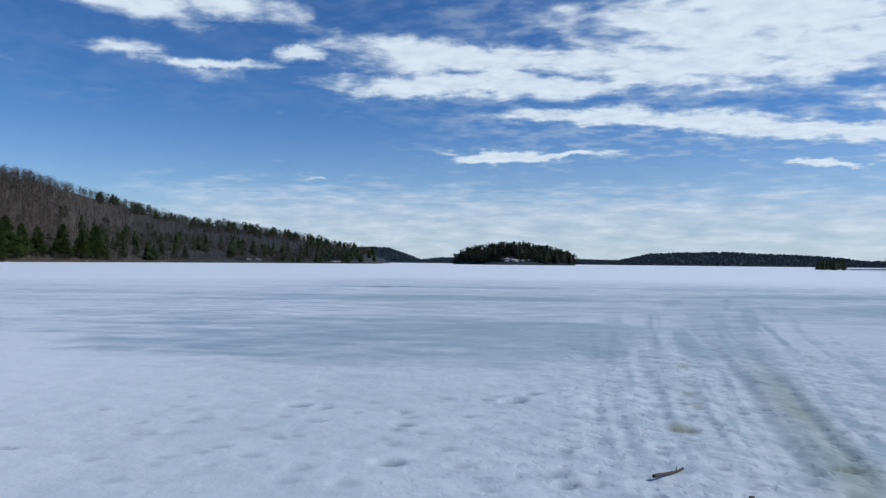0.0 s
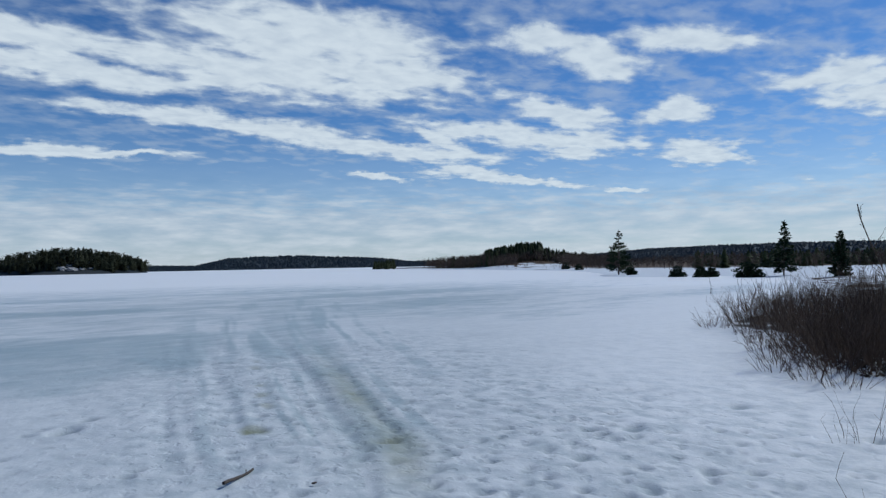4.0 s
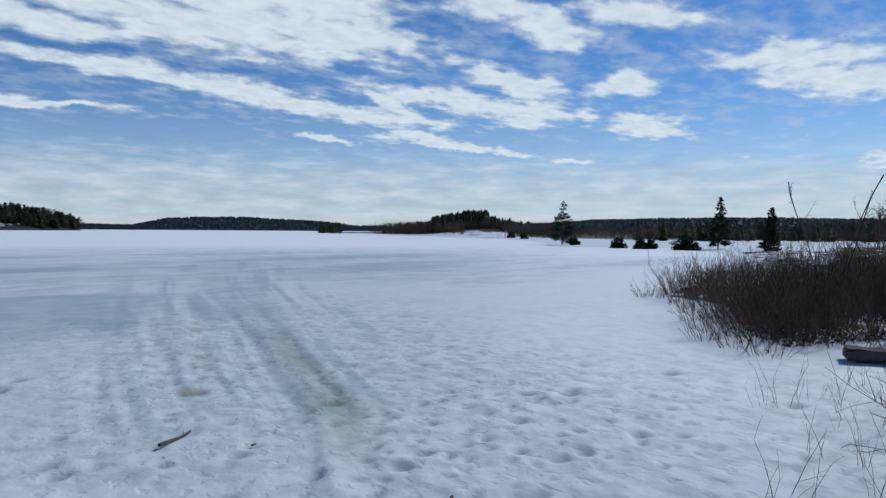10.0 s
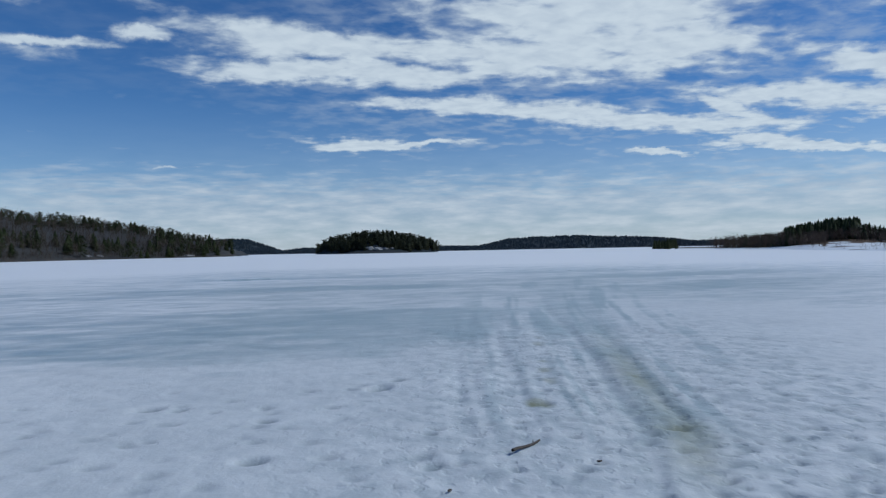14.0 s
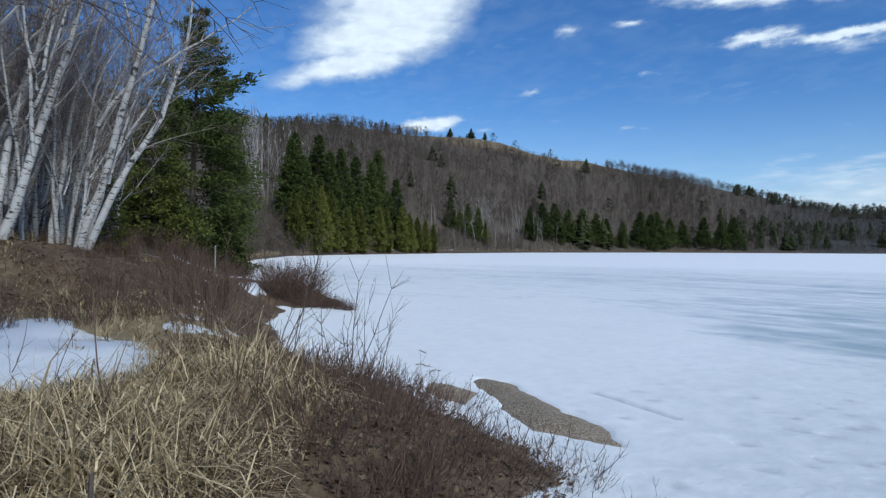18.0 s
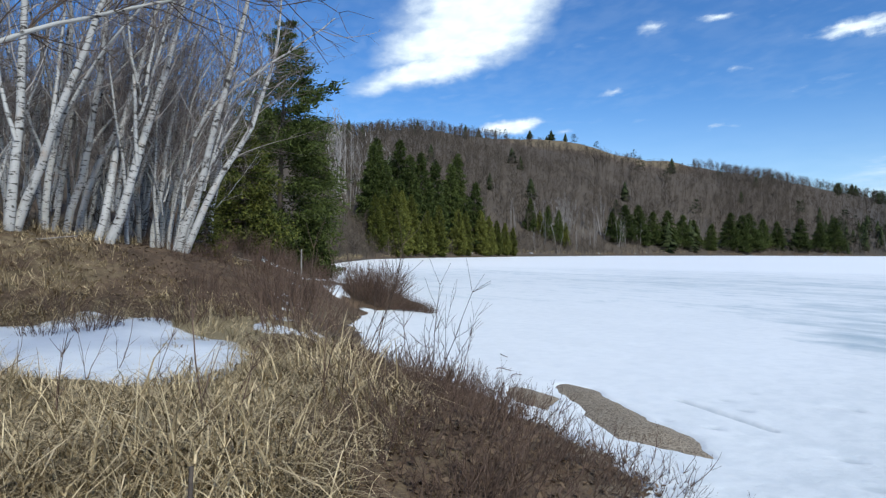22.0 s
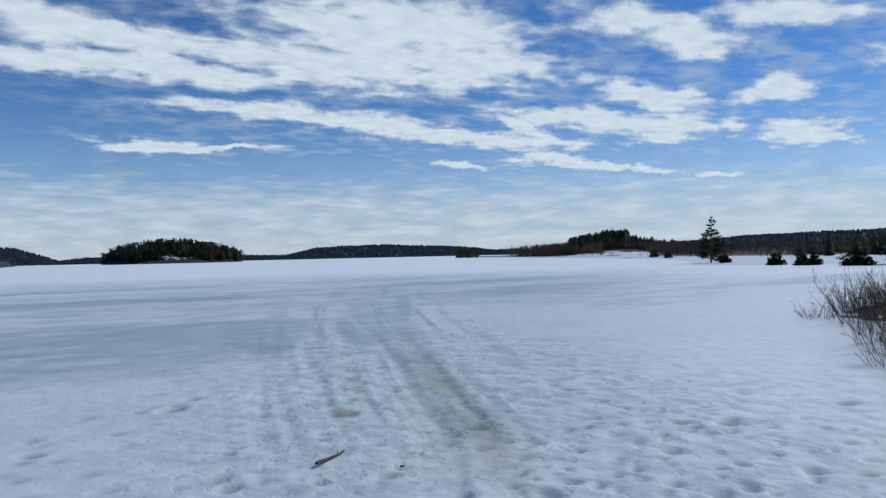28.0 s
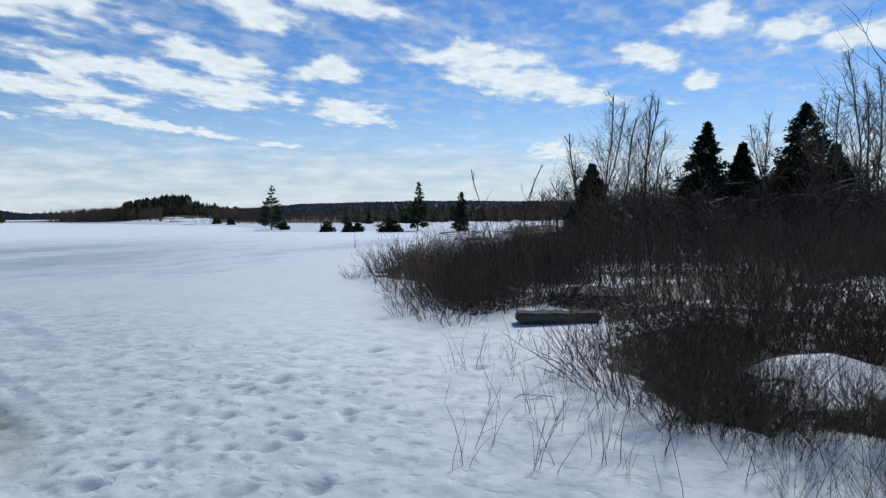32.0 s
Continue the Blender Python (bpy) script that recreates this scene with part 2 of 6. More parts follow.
def snow_and_ice():
    m, n = material("snow_and_ice")
    c = n.object_coords()
    ice, stain, sunlit_snow, litter, trod, boot = (n.attr(k) for k in ("ice", "stain", "sunlit_snow", "litter", "trod", "print"))
    fine, mid = n.noise(45.0, 4.0, 0.6, c), n.noise(5.0, 4.0, 0.6, c)
    drift = n.noise(0.7, 4.0, 0.6, n.object_coords((0.6, 1.0, 1.0)))
    slant = n.add("ShaderNodeMapping", {0: c, 2: (0, 0, 0.5), 3: (1.0, 0.75, 1.0)}).outputs[0]
    dents = n.remap(n.noise(8.0, 2.0, 0.45, slant, 0.1), 0.55, 0.70, 0.0, 1.0, True)
    grain = n.noise(17.0, 4.0, 0.65, c)
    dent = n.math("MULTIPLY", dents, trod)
    broken = n.noise(1.2, 6.0, 0.64, n.object_coords((0.55, 1.1, 1.0)), 0.5)
    blotch = n.noise(0.32, 4.0, 0.6, n.object_coords((0.45, 1.5, 1.0)), 0.8)
    rag = n.math("ADD", n.math("MULTIPLY", n.math("SUBTRACT", broken, 0.5), 1.5), n.math("MULTIPLY", n.math("SUBTRACT", blotch, 0.5), 0.8))
    icy = n.remap(n.math("ADD", ice, n.math("MULTIPLY", rag, n.remap(ice, 0.0, 0.2))), 0.2, 0.85, 0.0, 1.0)
    # near snow greyed for cloud shade, far snow whitened for sunlight, in the colour
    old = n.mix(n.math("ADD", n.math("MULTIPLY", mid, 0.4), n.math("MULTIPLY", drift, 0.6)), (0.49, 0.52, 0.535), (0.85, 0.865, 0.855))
    white = n.mix(sunlit_snow, old, (0.965, 0.955, 0.93))
    glaze = n.mix(drift, (0.275, 0.365, 0.39), (0.42, 0.50, 0.515))
    col = n.mix(icy, white, glaze)
    # shade of the small dents put into the snow colour
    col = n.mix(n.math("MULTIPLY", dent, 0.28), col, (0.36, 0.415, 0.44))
    # print floors: darker wet slush, plus pit shade put into the colour
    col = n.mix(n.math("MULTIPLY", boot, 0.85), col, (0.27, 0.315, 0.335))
    crust = n.remap(n.noise(4.2, 5.0, 0.6, slant, 0.3), 0.42, 0.64, 0.0, 0.6)
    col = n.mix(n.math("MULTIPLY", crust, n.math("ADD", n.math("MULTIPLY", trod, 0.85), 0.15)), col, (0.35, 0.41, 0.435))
    col = n.mix(n.math("MULTIPLY", stain, n.remap(mid, 0.3, 0.7, 0.5, 1.0)), col, (0.26, 0.27, 0.17))
    # litter colour darkened to carry the thicket's shade
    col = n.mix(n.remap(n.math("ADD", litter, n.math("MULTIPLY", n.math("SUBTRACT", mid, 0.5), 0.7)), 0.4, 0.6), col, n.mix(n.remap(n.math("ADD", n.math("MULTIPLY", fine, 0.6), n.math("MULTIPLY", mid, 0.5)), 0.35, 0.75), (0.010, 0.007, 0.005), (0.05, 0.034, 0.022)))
    rough = n.remap(icy, 0.0, 1.0, 0.75, 0.42)
    h = n.math("SUBTRACT", n.math("ADD", n.math("MULTIPLY", fine, 0.10), n.math("ADD", n.math("MULTIPLY", mid, 0.3), n.math("MULTIPLY", grain, 0.28))), n.math("MULTIPLY", dent, 0.3))
    rough = n.math("SUBTRACT", rough, n.math("MULTIPLY", sunlit_snow, 0.25))
    finish(n, col, rough, n.bump(h, 0.42, 0.05), n.remap(sunlit_snow, 0.0, 1.0, 0.25, 0.6))
    return m


def land():
    m, n = material("shore_land")
    c = n.object_coords()
    snow, sand, dry, wood = n.attr("snow"), n.attr("sand"), n.attr("dry"), n.attr("wood")
    fine, mid, big = n.noise(60.0, 4.0, 0.7, c), n.noise(5.0, 5.0, 0.6, c), n.noise(0.35, 4.0, 0.6, c)
    bits = n.noise(24.0, 4.0, 0.75, c)
    patchy = n.remap(n.noise(1.7, 6.0, 0.65, c), 0.35, 0.68)
    soil = n.mix(n.math("ADD", n.math("MULTIPLY", patchy, 0.55), n.math("MULTIPLY", n.remap(bits, 0.3, 0.7), 0.45)), (0.034, 0.023, 0.016), (0.185, 0.125, 0.08))
    straw = n.mix(fine, (0.13, 0.095, 0.05), (0.38, 0.31, 0.18))
    col = n.mix(n.remap(n.math("ADD", dry, n.math("MULTIPLY", n.math("SUBTRACT", mid, 0.5), 0.8)), 0.3, 0.7), soil, straw)
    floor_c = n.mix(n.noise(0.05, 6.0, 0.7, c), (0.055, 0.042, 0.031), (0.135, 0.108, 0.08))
    # floor of the far woods, with the blue of distance haze in its colour
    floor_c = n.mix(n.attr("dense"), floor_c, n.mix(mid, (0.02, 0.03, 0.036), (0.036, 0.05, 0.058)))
    col = n.mix(wood, col, floor_c)
    grit = n.add("ShaderNodeTexVoronoi", {"Vector": c, "Scale": 70.0})
    pebble = n.mix(n.add("ShaderNodeSeparateXYZ", {0: grit.outputs["Color"]}).outputs[0], (0.19, 0.145, 0.10), (0.47, 0.39, 0.29))
    col = n.mix(sand, col, pebble)
    snowy = n.remap(n.math("ADD", snow, n.math("MULTIPLY", n.math("SUBTRACT", mid, 0.5), 0.35)), 0.42, 0.56)
    col = n.mix(snowy, col, n.mix(mid, (0.66, 0.69, 0.72), (0.80, 0.82, 0.84)))
    h = n.math("ADD", n.math("ADD", fine, mid), n.math("MULTIPLY", grit.outputs["Distance"], n.math("MULTIPLY", sand, 2.0)))
    finish(n, col, 0.85, n.bump(h, 0.6, 0.03), 0.2)
    return m


def leafy(name, dark, light, scale=3.0, rough=0.65, low=0.15, high=0.9):
    m, n = material(name)
    isl = n.add("ShaderNodeNewGeometry").outputs["Random Per Island"]
    who = n.add("ShaderNodeObjectInfo").outputs["Random"]
    big = n.noise(scale, 3.0, 0.6, n.object_coords())
    f = n.math("ADD", n.math("MULTIPLY", isl, 0.5), n.math("ADD", n.math("MULTIPLY", big, 0.5), n.math("MULTIPLY", n.math("SUBTRACT", who, 0.5), 0.3)))
    finish(n, n.mix(n.remap(f, low, high), dark, light), rough, None, 0.08)
    return m


def birch_bark():
    m, n = material("birch_bark")
    c = n.object_coords((5.0, 5.0, 17.0))
    scars = n.noise(1.0, 5.0, 0.7, c, 0.3)
    blot = n.noise(2.2, 4.0, 0.6, n.object_coords())
    col = n.mix(blot, (0.30, 0.285, 0.265), (0.53, 0.515, 0.49))
    peel = n.remap(n.noise(3.0, 4.0, 0.6, n.object_coords((1.0, 1.0, 0.5))), 0.56, 0.70)
    col = n.mix(n.math("MULTIPLY", peel, 0.6), col, (0.34, 0.25, 0.18))
    dark = n.math("MAXIMUM", n.remap(scars, 0.545, 0.60), n.remap(blot, 0.59, 0.66))
    col = n.mix(dark, col, (0.045, 0.038, 0.033))
    finish(n, col, 0.7, n.bump(scars, 0.4, 0.01), 0.2)
    return m


def rough_wood(name, a, b, stretch=(3.0, 3.0, 14.0)):
    m, n = material(name)
    g = n.noise(2.0, 6.0, 0.65, n.object_coords(stretch))
    finish(n, n.mix(g, a, b), 0.85, n.bump(g, 0.6, 0.01), 0.15)
    return m


SNOW, LAND = snow_and_ice(), land()
BIRCH = birch_bark()
TWIG_BROWN = leafy("dark_twigs", (0.052, 0.037, 0.028), (0.175, 0.124, 0.09))
TWIG_RED = leafy("red_brown_twigs", (0.062, 0.040, 0.030), (0.205, 0.138, 0.102))
TWIG_BIRCH = leafy("birch_twigs", (0.075, 0.056, 0.048), (0.30, 0.24, 0.21))
LIMB_PALE = leafy("pale_birch_limbs", (0.16, 0.13, 0.115), (0.46, 0.42, 0.39))
BARE_FAR = leafy("bare_forest_twigs", (0.054, 0.043, 0.034), (0.155, 0.126, 0.098), 0.02)
BARE_PALE = leafy("pale_birch_far", (0.17, 0.152, 0.14), (0.40, 0.37, 0.345), 0.1)
PINE = leafy("pine_needles", (0.021, 0.031, 0.009), (0.100, 0.122, 0.034))
CEDAR = leafy("cedar_sprays", (0.032, 0.042, 0.010), (0.200, 0.200, 0.046))
SPRUCE = leafy("spruce_needles", (0.010, 0.020, 0.011), (0.040, 0.062, 0.026))
FAR_FIR = leafy("far_conifers", (0.020, 0.028, 0.012), (0.078, 0.090, 0.034), 0.03)
ISLE_PINE = leafy("island_conifers", (0.017, 0.021, 0.013), (0.058, 0.062, 0.034), 0.03)
# bluish distance haze put into the needle colour
HAZED_WOOD = leafy("hazed_conifers", (0.022, 0.033, 0.042), (0.050, 0.068, 0.082), 0.01)
GRASS = leafy("dry_grass_blades", (0.115, 0.080, 0.038), (0.92, 0.73, 0.44), 1.2, 0.55, 0.26, 0.82)
STRAW_FAR = leafy("far_dry_grass", (0.16, 0.12, 0.07), (0.46, 0.37, 0.23), 0.1)
LEAF = leafy("fallen_leaves", (0.10, 0.066, 0.043), (0.25, 0.18, 0.115), 2.0)
# leaf colour darkened for the shade below the thicket
LEAF_SHADED = leafy("shaded_leaves", (0.012, 0.008, 0.006), (0.085, 0.055, 0.034), 2.0)
BARK = rough_wood("grey_brown_bark", (0.05, 0.04, 0.032), (0.16, 0.13, 0.11))
ROCK = rough_wood("pale_rock", (0.16, 0.15, 0.145), (0.55, 0.54, 0.53), (1.2, 1.2, 2.0))
GREY_WOOD = rough_wood("weathered_wood", (0.045, 0.038, 0.032), (0.16, 0.135, 0.115), (14.0, 3.0, 3.0))


# ---- building helpers ----
def mesh_of(name, verts, faces, mat=None, smooth=False):
    """verts (n, 3); faces (m, k) of one size."""
    verts, faces = np.asarray(verts, float), np.asarray(faces, int)
    me = bpy.data.meshes.new(name)
    me.vertices.add(len(verts))
    me.vertices.foreach_set("co", verts.ravel())
    k = faces.shape[1]
    me.loops.add(faces.size)
    me.loops.foreach_set("vertex_index", faces.ravel())
    me.polygons.add(len(faces))
    me.polygons.foreach_set("loop_start", np.arange(0, faces.size, k))
    if smooth:
        me.polygons.foreach_set("use_smooth", np.ones(len(faces), bool))
    me.update(calc_edges=True)
    if mat:
        me.materials.append(mat)
    return me


def tubes(segs, sides=3):
    """Tapered prisms for rows of x0 y0 z0 x1 y1 z1 r0 r1: verts and quads."""
    s = np.asarray(segs, float)
    p, q, ra, rb = s[:, :3], s[:, 3:6], s[:, 6], s[:, 7]
    d = q - p
    d /= np.maximum(np.linalg.norm(d, axis=1, keepdims=True), 1e-9)
    ref = np.where(np.abs(d[:, 2:3]) > 0.9, [[1.0, 0, 0]], [[0, 0, 1.0]])
    u = np.cross(d, ref)
    u /= np.linalg.norm(u, axis=1, keepdims=True)
    v = np.cross(d, u)
    rings = []
    for base, r in ((p, ra), (q, rb)):
        for k in range(sides):
            a = 2 * math.pi * k / sides
            rings.append(base + r[:, None] * (math.cos(a) * u + math.sin(a) * v))
    verts = np.stack(rings, 1).reshape(-1, 3)
    off = np.arange(len(s))[:, None] * 2 * sides
    quads = [off + np.array([[k, (k + 1) % sides, sides + (k + 1) % sides, sides + k]]) for k in range(sides)]
    return verts, np.stack(quads, 1).reshape(-1, 4)


def pipe(joints, sides):
    """One connected tapering tube along a stem's joints, closed at its tip: verts and quads."""
    rings = []
    for p, d, r in joints:
        u = unit(np.cross(d, (0.31, 0.95, 0.05)))
        v = np.cross(d, u)
        rings += [p + r * (math.cos(a) * u + math.sin(a) * v) for a in np.arange(sides) * 2 * math.pi / sides]
    quads = [(k * sides + j, k * sides + (j + 1) % sides, (k + 1) * sides + (j + 1) % sides, (k + 1) * sides + j)
             for k in range(len(joints) - 1) for j in range(sides)]
    return np.array(rings), np.array(quads)


def part(name, me, parent, label=""):
    ob = new(name, me)
    ob.parent = parent
    if label:
        ob["label"] = label
    if name in ("branchwork", "fine_branchwork", "crown", "stalk"):
        ob["kind"] = "stuff"
    return ob


def thing(name, label, category, group="", m=None):
    e = new(name)
    if m is not None:
        e.matrix_world = m
    return tagged(e, label, category, group)


def scaled(p, s, turn, sz=None, lean=(0, 0)):
    return Matrix.Translation(p) @ Euler((radians(lean[0]), radians(lean[1]), radians(turn))).to_matrix().to_4x4() @ Matrix.Diagonal((s, s, sz or s, 1))


def unit(v):
    return v / max(np.linalg.norm(v), 1e-9)


def hashed(i, j, seed):
    h = np.sin(i * 127.1 + j * 311.7 + seed * 74.7) * 43758.5453
    return h - np.floor(h)


def vnoise(x, y, seed=0):
    i, j = np.floor(x), np.floor(y)
    u, v = x - i, y - j
    u, v = u * u * (3 - 2 * u), v * v * (3 - 2 * v)
    a = hashed(i, j, seed) * (1 - u) + hashed(i + 1, j, seed) * u
    b = hashed(i, j + 1, seed) * (1 - u) + hashed(i + 1, j + 1, seed) * u
    return a * (1 - v) + b * v


def fbm(x, y, seed=0, octaves=4):
    t, w = 0.0, 0.5
    for k in range(octaves):
        t = t + w * vnoise(x * 2 ** k, y * 2 ** k, seed + k)
        w /= 2
    return t / (1 - 0.5 ** octaves)


def sstep(a, b, x):
    t = np.clip((x - a) / (b - a), 0, 1)
    return t * t * (3 - 2 * t)


def inside(poly, x, y):
    """Signed distance to a polygon's edge, positive inside."""
    px, py = np.array(poly, float).T
    best, odd = np.full(np.shape(x), 1e18), np.zeros(np.shape(x), bool)
    for k in range(len(px)):
        ax, ay, bx, by = px[k - 1], py[k - 1], px[k], py[k]
        ex, ey = bx - ax, by - ay
        t = np.clip(((x - ax) * ex + (y - ay) * ey) / (ex * ex + ey * ey), 0, 1)
        best = np.minimum(best, (x - ax - t * ex) ** 2 + (y - ay - t * ey) ** 2)
        odd ^= ((ay > y) != (by > y)) & (x < ex * (y - ay) / (ey if ey else 1e-9) + ax)
    return np.where(odd, 1, -1) * np.sqrt(best)


# ---- ground ----
LEFT_SHORE = [(-1.6, -4), (-2.3, 2.2), (-3.1, 3.75), (-4.1, 4.0), (-5.0, 4.15), (-6.5, 4.55), (-8.2, 4.15), (-10.0, 4.5), (-13.2, 5.7), (-16.0, 7.3),
              (-15.9, 8.2), (-15.2, 9.0), (-17, 9.8), (-20, 9.6), (-24, 10), (-36, 13.4), (-53, 20), (-72, 29), (-99, 46), (-113, 66), (-134, 105),
              (-157, 161), (-168, 249), (-153, 315), (-130, 399), (-61, 500), (-54, 520), (-75, 900), (-900, 2500), (-2500, 500), (-900, -900), (-30, -60)]
RIGHT_SHORE = [(2.2, -6), (3.4, -1.5), (4.4, 0.6), (5.6, 1.5), (7.4, 2.4), (8.6, 3.9), (9.4, 4.9), (12.6, 7.2), (14.8, 9.2), (17, 9.9), (24, 12.4),
               (40, 19.5), (55, 28), (62, 36), (58, 43), (56, 48), (63, 54), (76, 66), (100, 95), (105, 108), (132, 162), (172, 272), (173, 302), (240, 420),
               (800, 800), (2500, 900), (2500, -900), (40, -300)]
THICKET = [(15.4, 9.4), (13.6, 6.6), (9.9, 4.5), (9.3, 3.6), (10.6, 3.0), (10.2, 2.0), (8.4, 1.5), (6.9, 1.15), (5.95, 0.7), (5.2, 0.33), (5.1, -0.25), (4.95, -0.75), (4.65, -1.2), (4.3, -2.2), (5, -5), (30, -9), (34, 5), (24, 11)]
# the old snow on the bank, by bearing times 0.22 and distance
SNOW_PATCH = [(a * 0.22, d) for a, d in ((-112, 10.3), (-103, 9.9), (-100, 9.1), (-91, 7.2), (-86, 6.4), (-78, 6.7), (-75.4, 7.9), (-79.6, 9.6), (-82, 12.3), (-87.8, 13.2), (-91, 12.2),
                                           (-97, 12.3), (-107, 13.2), (-112, 13.2))]
SAND_BAR = [(-6.3, 5.40), (-5.95, 5.47), (-4.7, 5.08), (-3.83, 4.73), (-3.52, 4.54), (-3.87, 4.38), (-4.30, 4.30), (-5.31, 4.78)]
SAND_SPOT = [(-6.57, 4.78), (-5.78, 4.8), (-5.45, 4.42), (-6.07, 4.4)]
# bearing, distance of the water's edge, distance of the crest, crest's height angle
HILL = np.array([(-180, 30, 200, 7), (-125, 20, 200, 7.6), (-103, 20, 210, 8.0), (-85, 22, 260, 8.2), (-75, 28, 330, 9.2), (-70, 58, 380, 9.9), (-67, 90, 410, 9.9),
                 (-62, 124, 430, 10.4), (-59, 136, 440, 10.25), (-54.6, 158, 460, 9.75), (-47, 205, 480, 8.8), (-42, 240, 500, 7.65), (-37, 280, 530, 6.75),
                 (-32, 310, 560, 5.7), (-29.5, 326, 580, 4.9), (-25, 355, 600, 3.7), (-21, 390, 620, 2.9), (-16, 435, 640, 2.35), (-13, 465, 640, 2.0),
                 (-9.5, 490, 630, 1.2), (-7, 500, 620, 0.75), (-5, 520, 620, 0.4)], float)
FAR_CREST = np.array([(-60, 0.5), (-8, 1.1), (-5, 1.15), (-3.2, 0.6), (-1.9, 0.1), (-0.2, 0.3), (1, 0.3), (8, 0.2), (12, 0.25), (15, 0.2), (17.6, 0.8), (23.2, 0.98),
                      (28, 0.72), (30.3, 0.6), (33, 0.3), (40, 0.3), (48, 0.5), (54, 0.9), (58, 1.0), (64, 1.1), (70, 1.0), (76, 0.95), (110, 1.2), (180, 1.0)], float)
BANK_FOOT = np.array([(-180, 4.2), (-107, 4.1), (-102, 2.8), (-92.5, 2.1), (-86, 1.8), (-81, 1.55), (-77.8, 1.25), (-74.8, 0.9), (-70.8, 0.6), (-60, 0.5)], float)


def land_height(x, y):
    az, r = np.degrees(np.arctan2(x, y)), np.hypot(x, y)
    left, right = inside(LEFT_SHORE, x, y), inside(RIGHT_SHORE, x, y)
    n1, n2 = fbm(x * 0.5, y * 0.5, 3), fbm(x * 0.02, y * 0.02, 9)
    edge = np.interp(az, HILL[:, 0], HILL[:, 1])
    crest = np.interp(az, HILL[:, 0], HILL[:, 2])
    top = crest * np.tan(np.radians(np.interp(az, HILL[:, 0], HILL[:, 3]))) + 1.65
    u = np.clip((r - edge) / (crest - edge), 0, 1.6)
    hill = top * np.where(u < 1, u ** 1.05 * (1.12 - 0.12 * u), 1 - 0.35 * (u - 1)) * (0.94 + 0.12 * n2)
    foot = np.interp(az, BANK_FOOT[:, 0], BANK_FOOT[:, 1])
    near = 0.42 + 0.16 * (n1 - 0.5) + (foot - 0.42) * sstep(12.6, 17.3, r) + 2.5 * sstep(17, 45, r) * sstep(-70, -80, az)
    zl = sstep(0.0, 1.6, left) * near * sstep(-0.2, 3.0, left + 1.2) + hill * sstep(19, 60, r) * sstep(0, 6, left)
    knoll = 3.7 * np.exp(-(((az - 43.6) / 3.2) ** 2 + ((r - 265) / 55) ** 2))
    mound = (0.26 + 0.12 * (fbm(x * 2.2, y * 2.2, 18) - 0.5)) * np.exp(-(((x - 6.75) / 0.75) ** 2 + ((y + 0.75) / 0.6) ** 2)) + 0.13 * np.exp(-((x - 5.0) ** 2 + (y + 0.75) ** 2) / 0.11)
    zr = sstep(0, 4.0, right) * (0.07 + 0.16 * (n1 - 0.4)) + 0.25 * sstep(2, 10, right) + mound + 1.2 * sstep(20, 160, right) + knoll + 2.2 * sstep(18, 90, r) * sstep(74, 100, az) * sstep(0, 30, right)
    bar = np.maximum(inside(SAND_BAR, x, y), inside(SAND_SPOT, x, y))
    bar = bar - 0.07 + 0.24 * (fbm(x * 2.6, y * 2.6, 95) - 0.5)
    zl = np.where(bar > -0.2, np.maximum(np.where(left > 0, zl, -0.4), -0.03 + 0.09 * sstep(-0.2, 0.2, bar)), zl)
    far = np.interp(az, FAR_CREST[:, 0], FAR_CREST[:, 1])
    start = np.where(az > 45, 500.0, 1300.0)
    peak = np.where(az > 45, 1100.0, 1900.0)
    zf = (peak * np.tan(np.radians(far)) + 1.65) * sstep(start, peak, r) * (0.9 + 0.2 * n2)
    isle = 12.5 * np.clip(1 - ((az - 6.2) / 5.3) ** 2 - ((r - 640) / 55) ** 2, 0, 1) ** 0.72 * (0.85 + 0.3 * n2)
    zf = np.maximum(zf, isle)
    z = np.maximum(np.maximum(np.where((left > 0) | (bar > -0.2), zl, -0.4), np.where(right > 0, zr, -0.4)), np.where((r > start) | (isle > 0.1), zf, -0.4))
    return np.where(z > -0.3, z, -0.05 + np.clip(np.maximum(left, right), -0.4, 0)), left, right


def land_z(x, y):
    return float(land_height(np.array([x]), np.array([y]))[0][0])


def polar_sheet(az, rad):
    """Grid verts round the origin and its quads."""
    a, r = np.meshgrid(np.radians(az), rad, indexing="ij")
    x, y = r * np.sin(a), r * np.cos(a)
    na, nr = a.shape
    i = np.arange(na * nr).reshape(na, nr)
    j = np.roll(i, -1, 0)
    q = np.stack([i[:, :-1], j[:, :-1], j[:, 1:], i[:, 1:]], -1).reshape(-1, 4)[:, ::-1]
    return x, y, q


def set_attr(me, name, values):
    me.attributes.new(name, "FLOAT", "POINT").data.foreach_set("value", np.asarray(values, np.float32).ravel())


view_az = lambda step: np.concatenate([np.arange(-118, 118, step), np.arange(118, 242, 4.0)])  # noqa: E731
growing = lambda a, b, k: a * (1 + k) ** np.arange(int(math.log(b / a) / math.log(1 + k)) + 2)  # noqa: E731
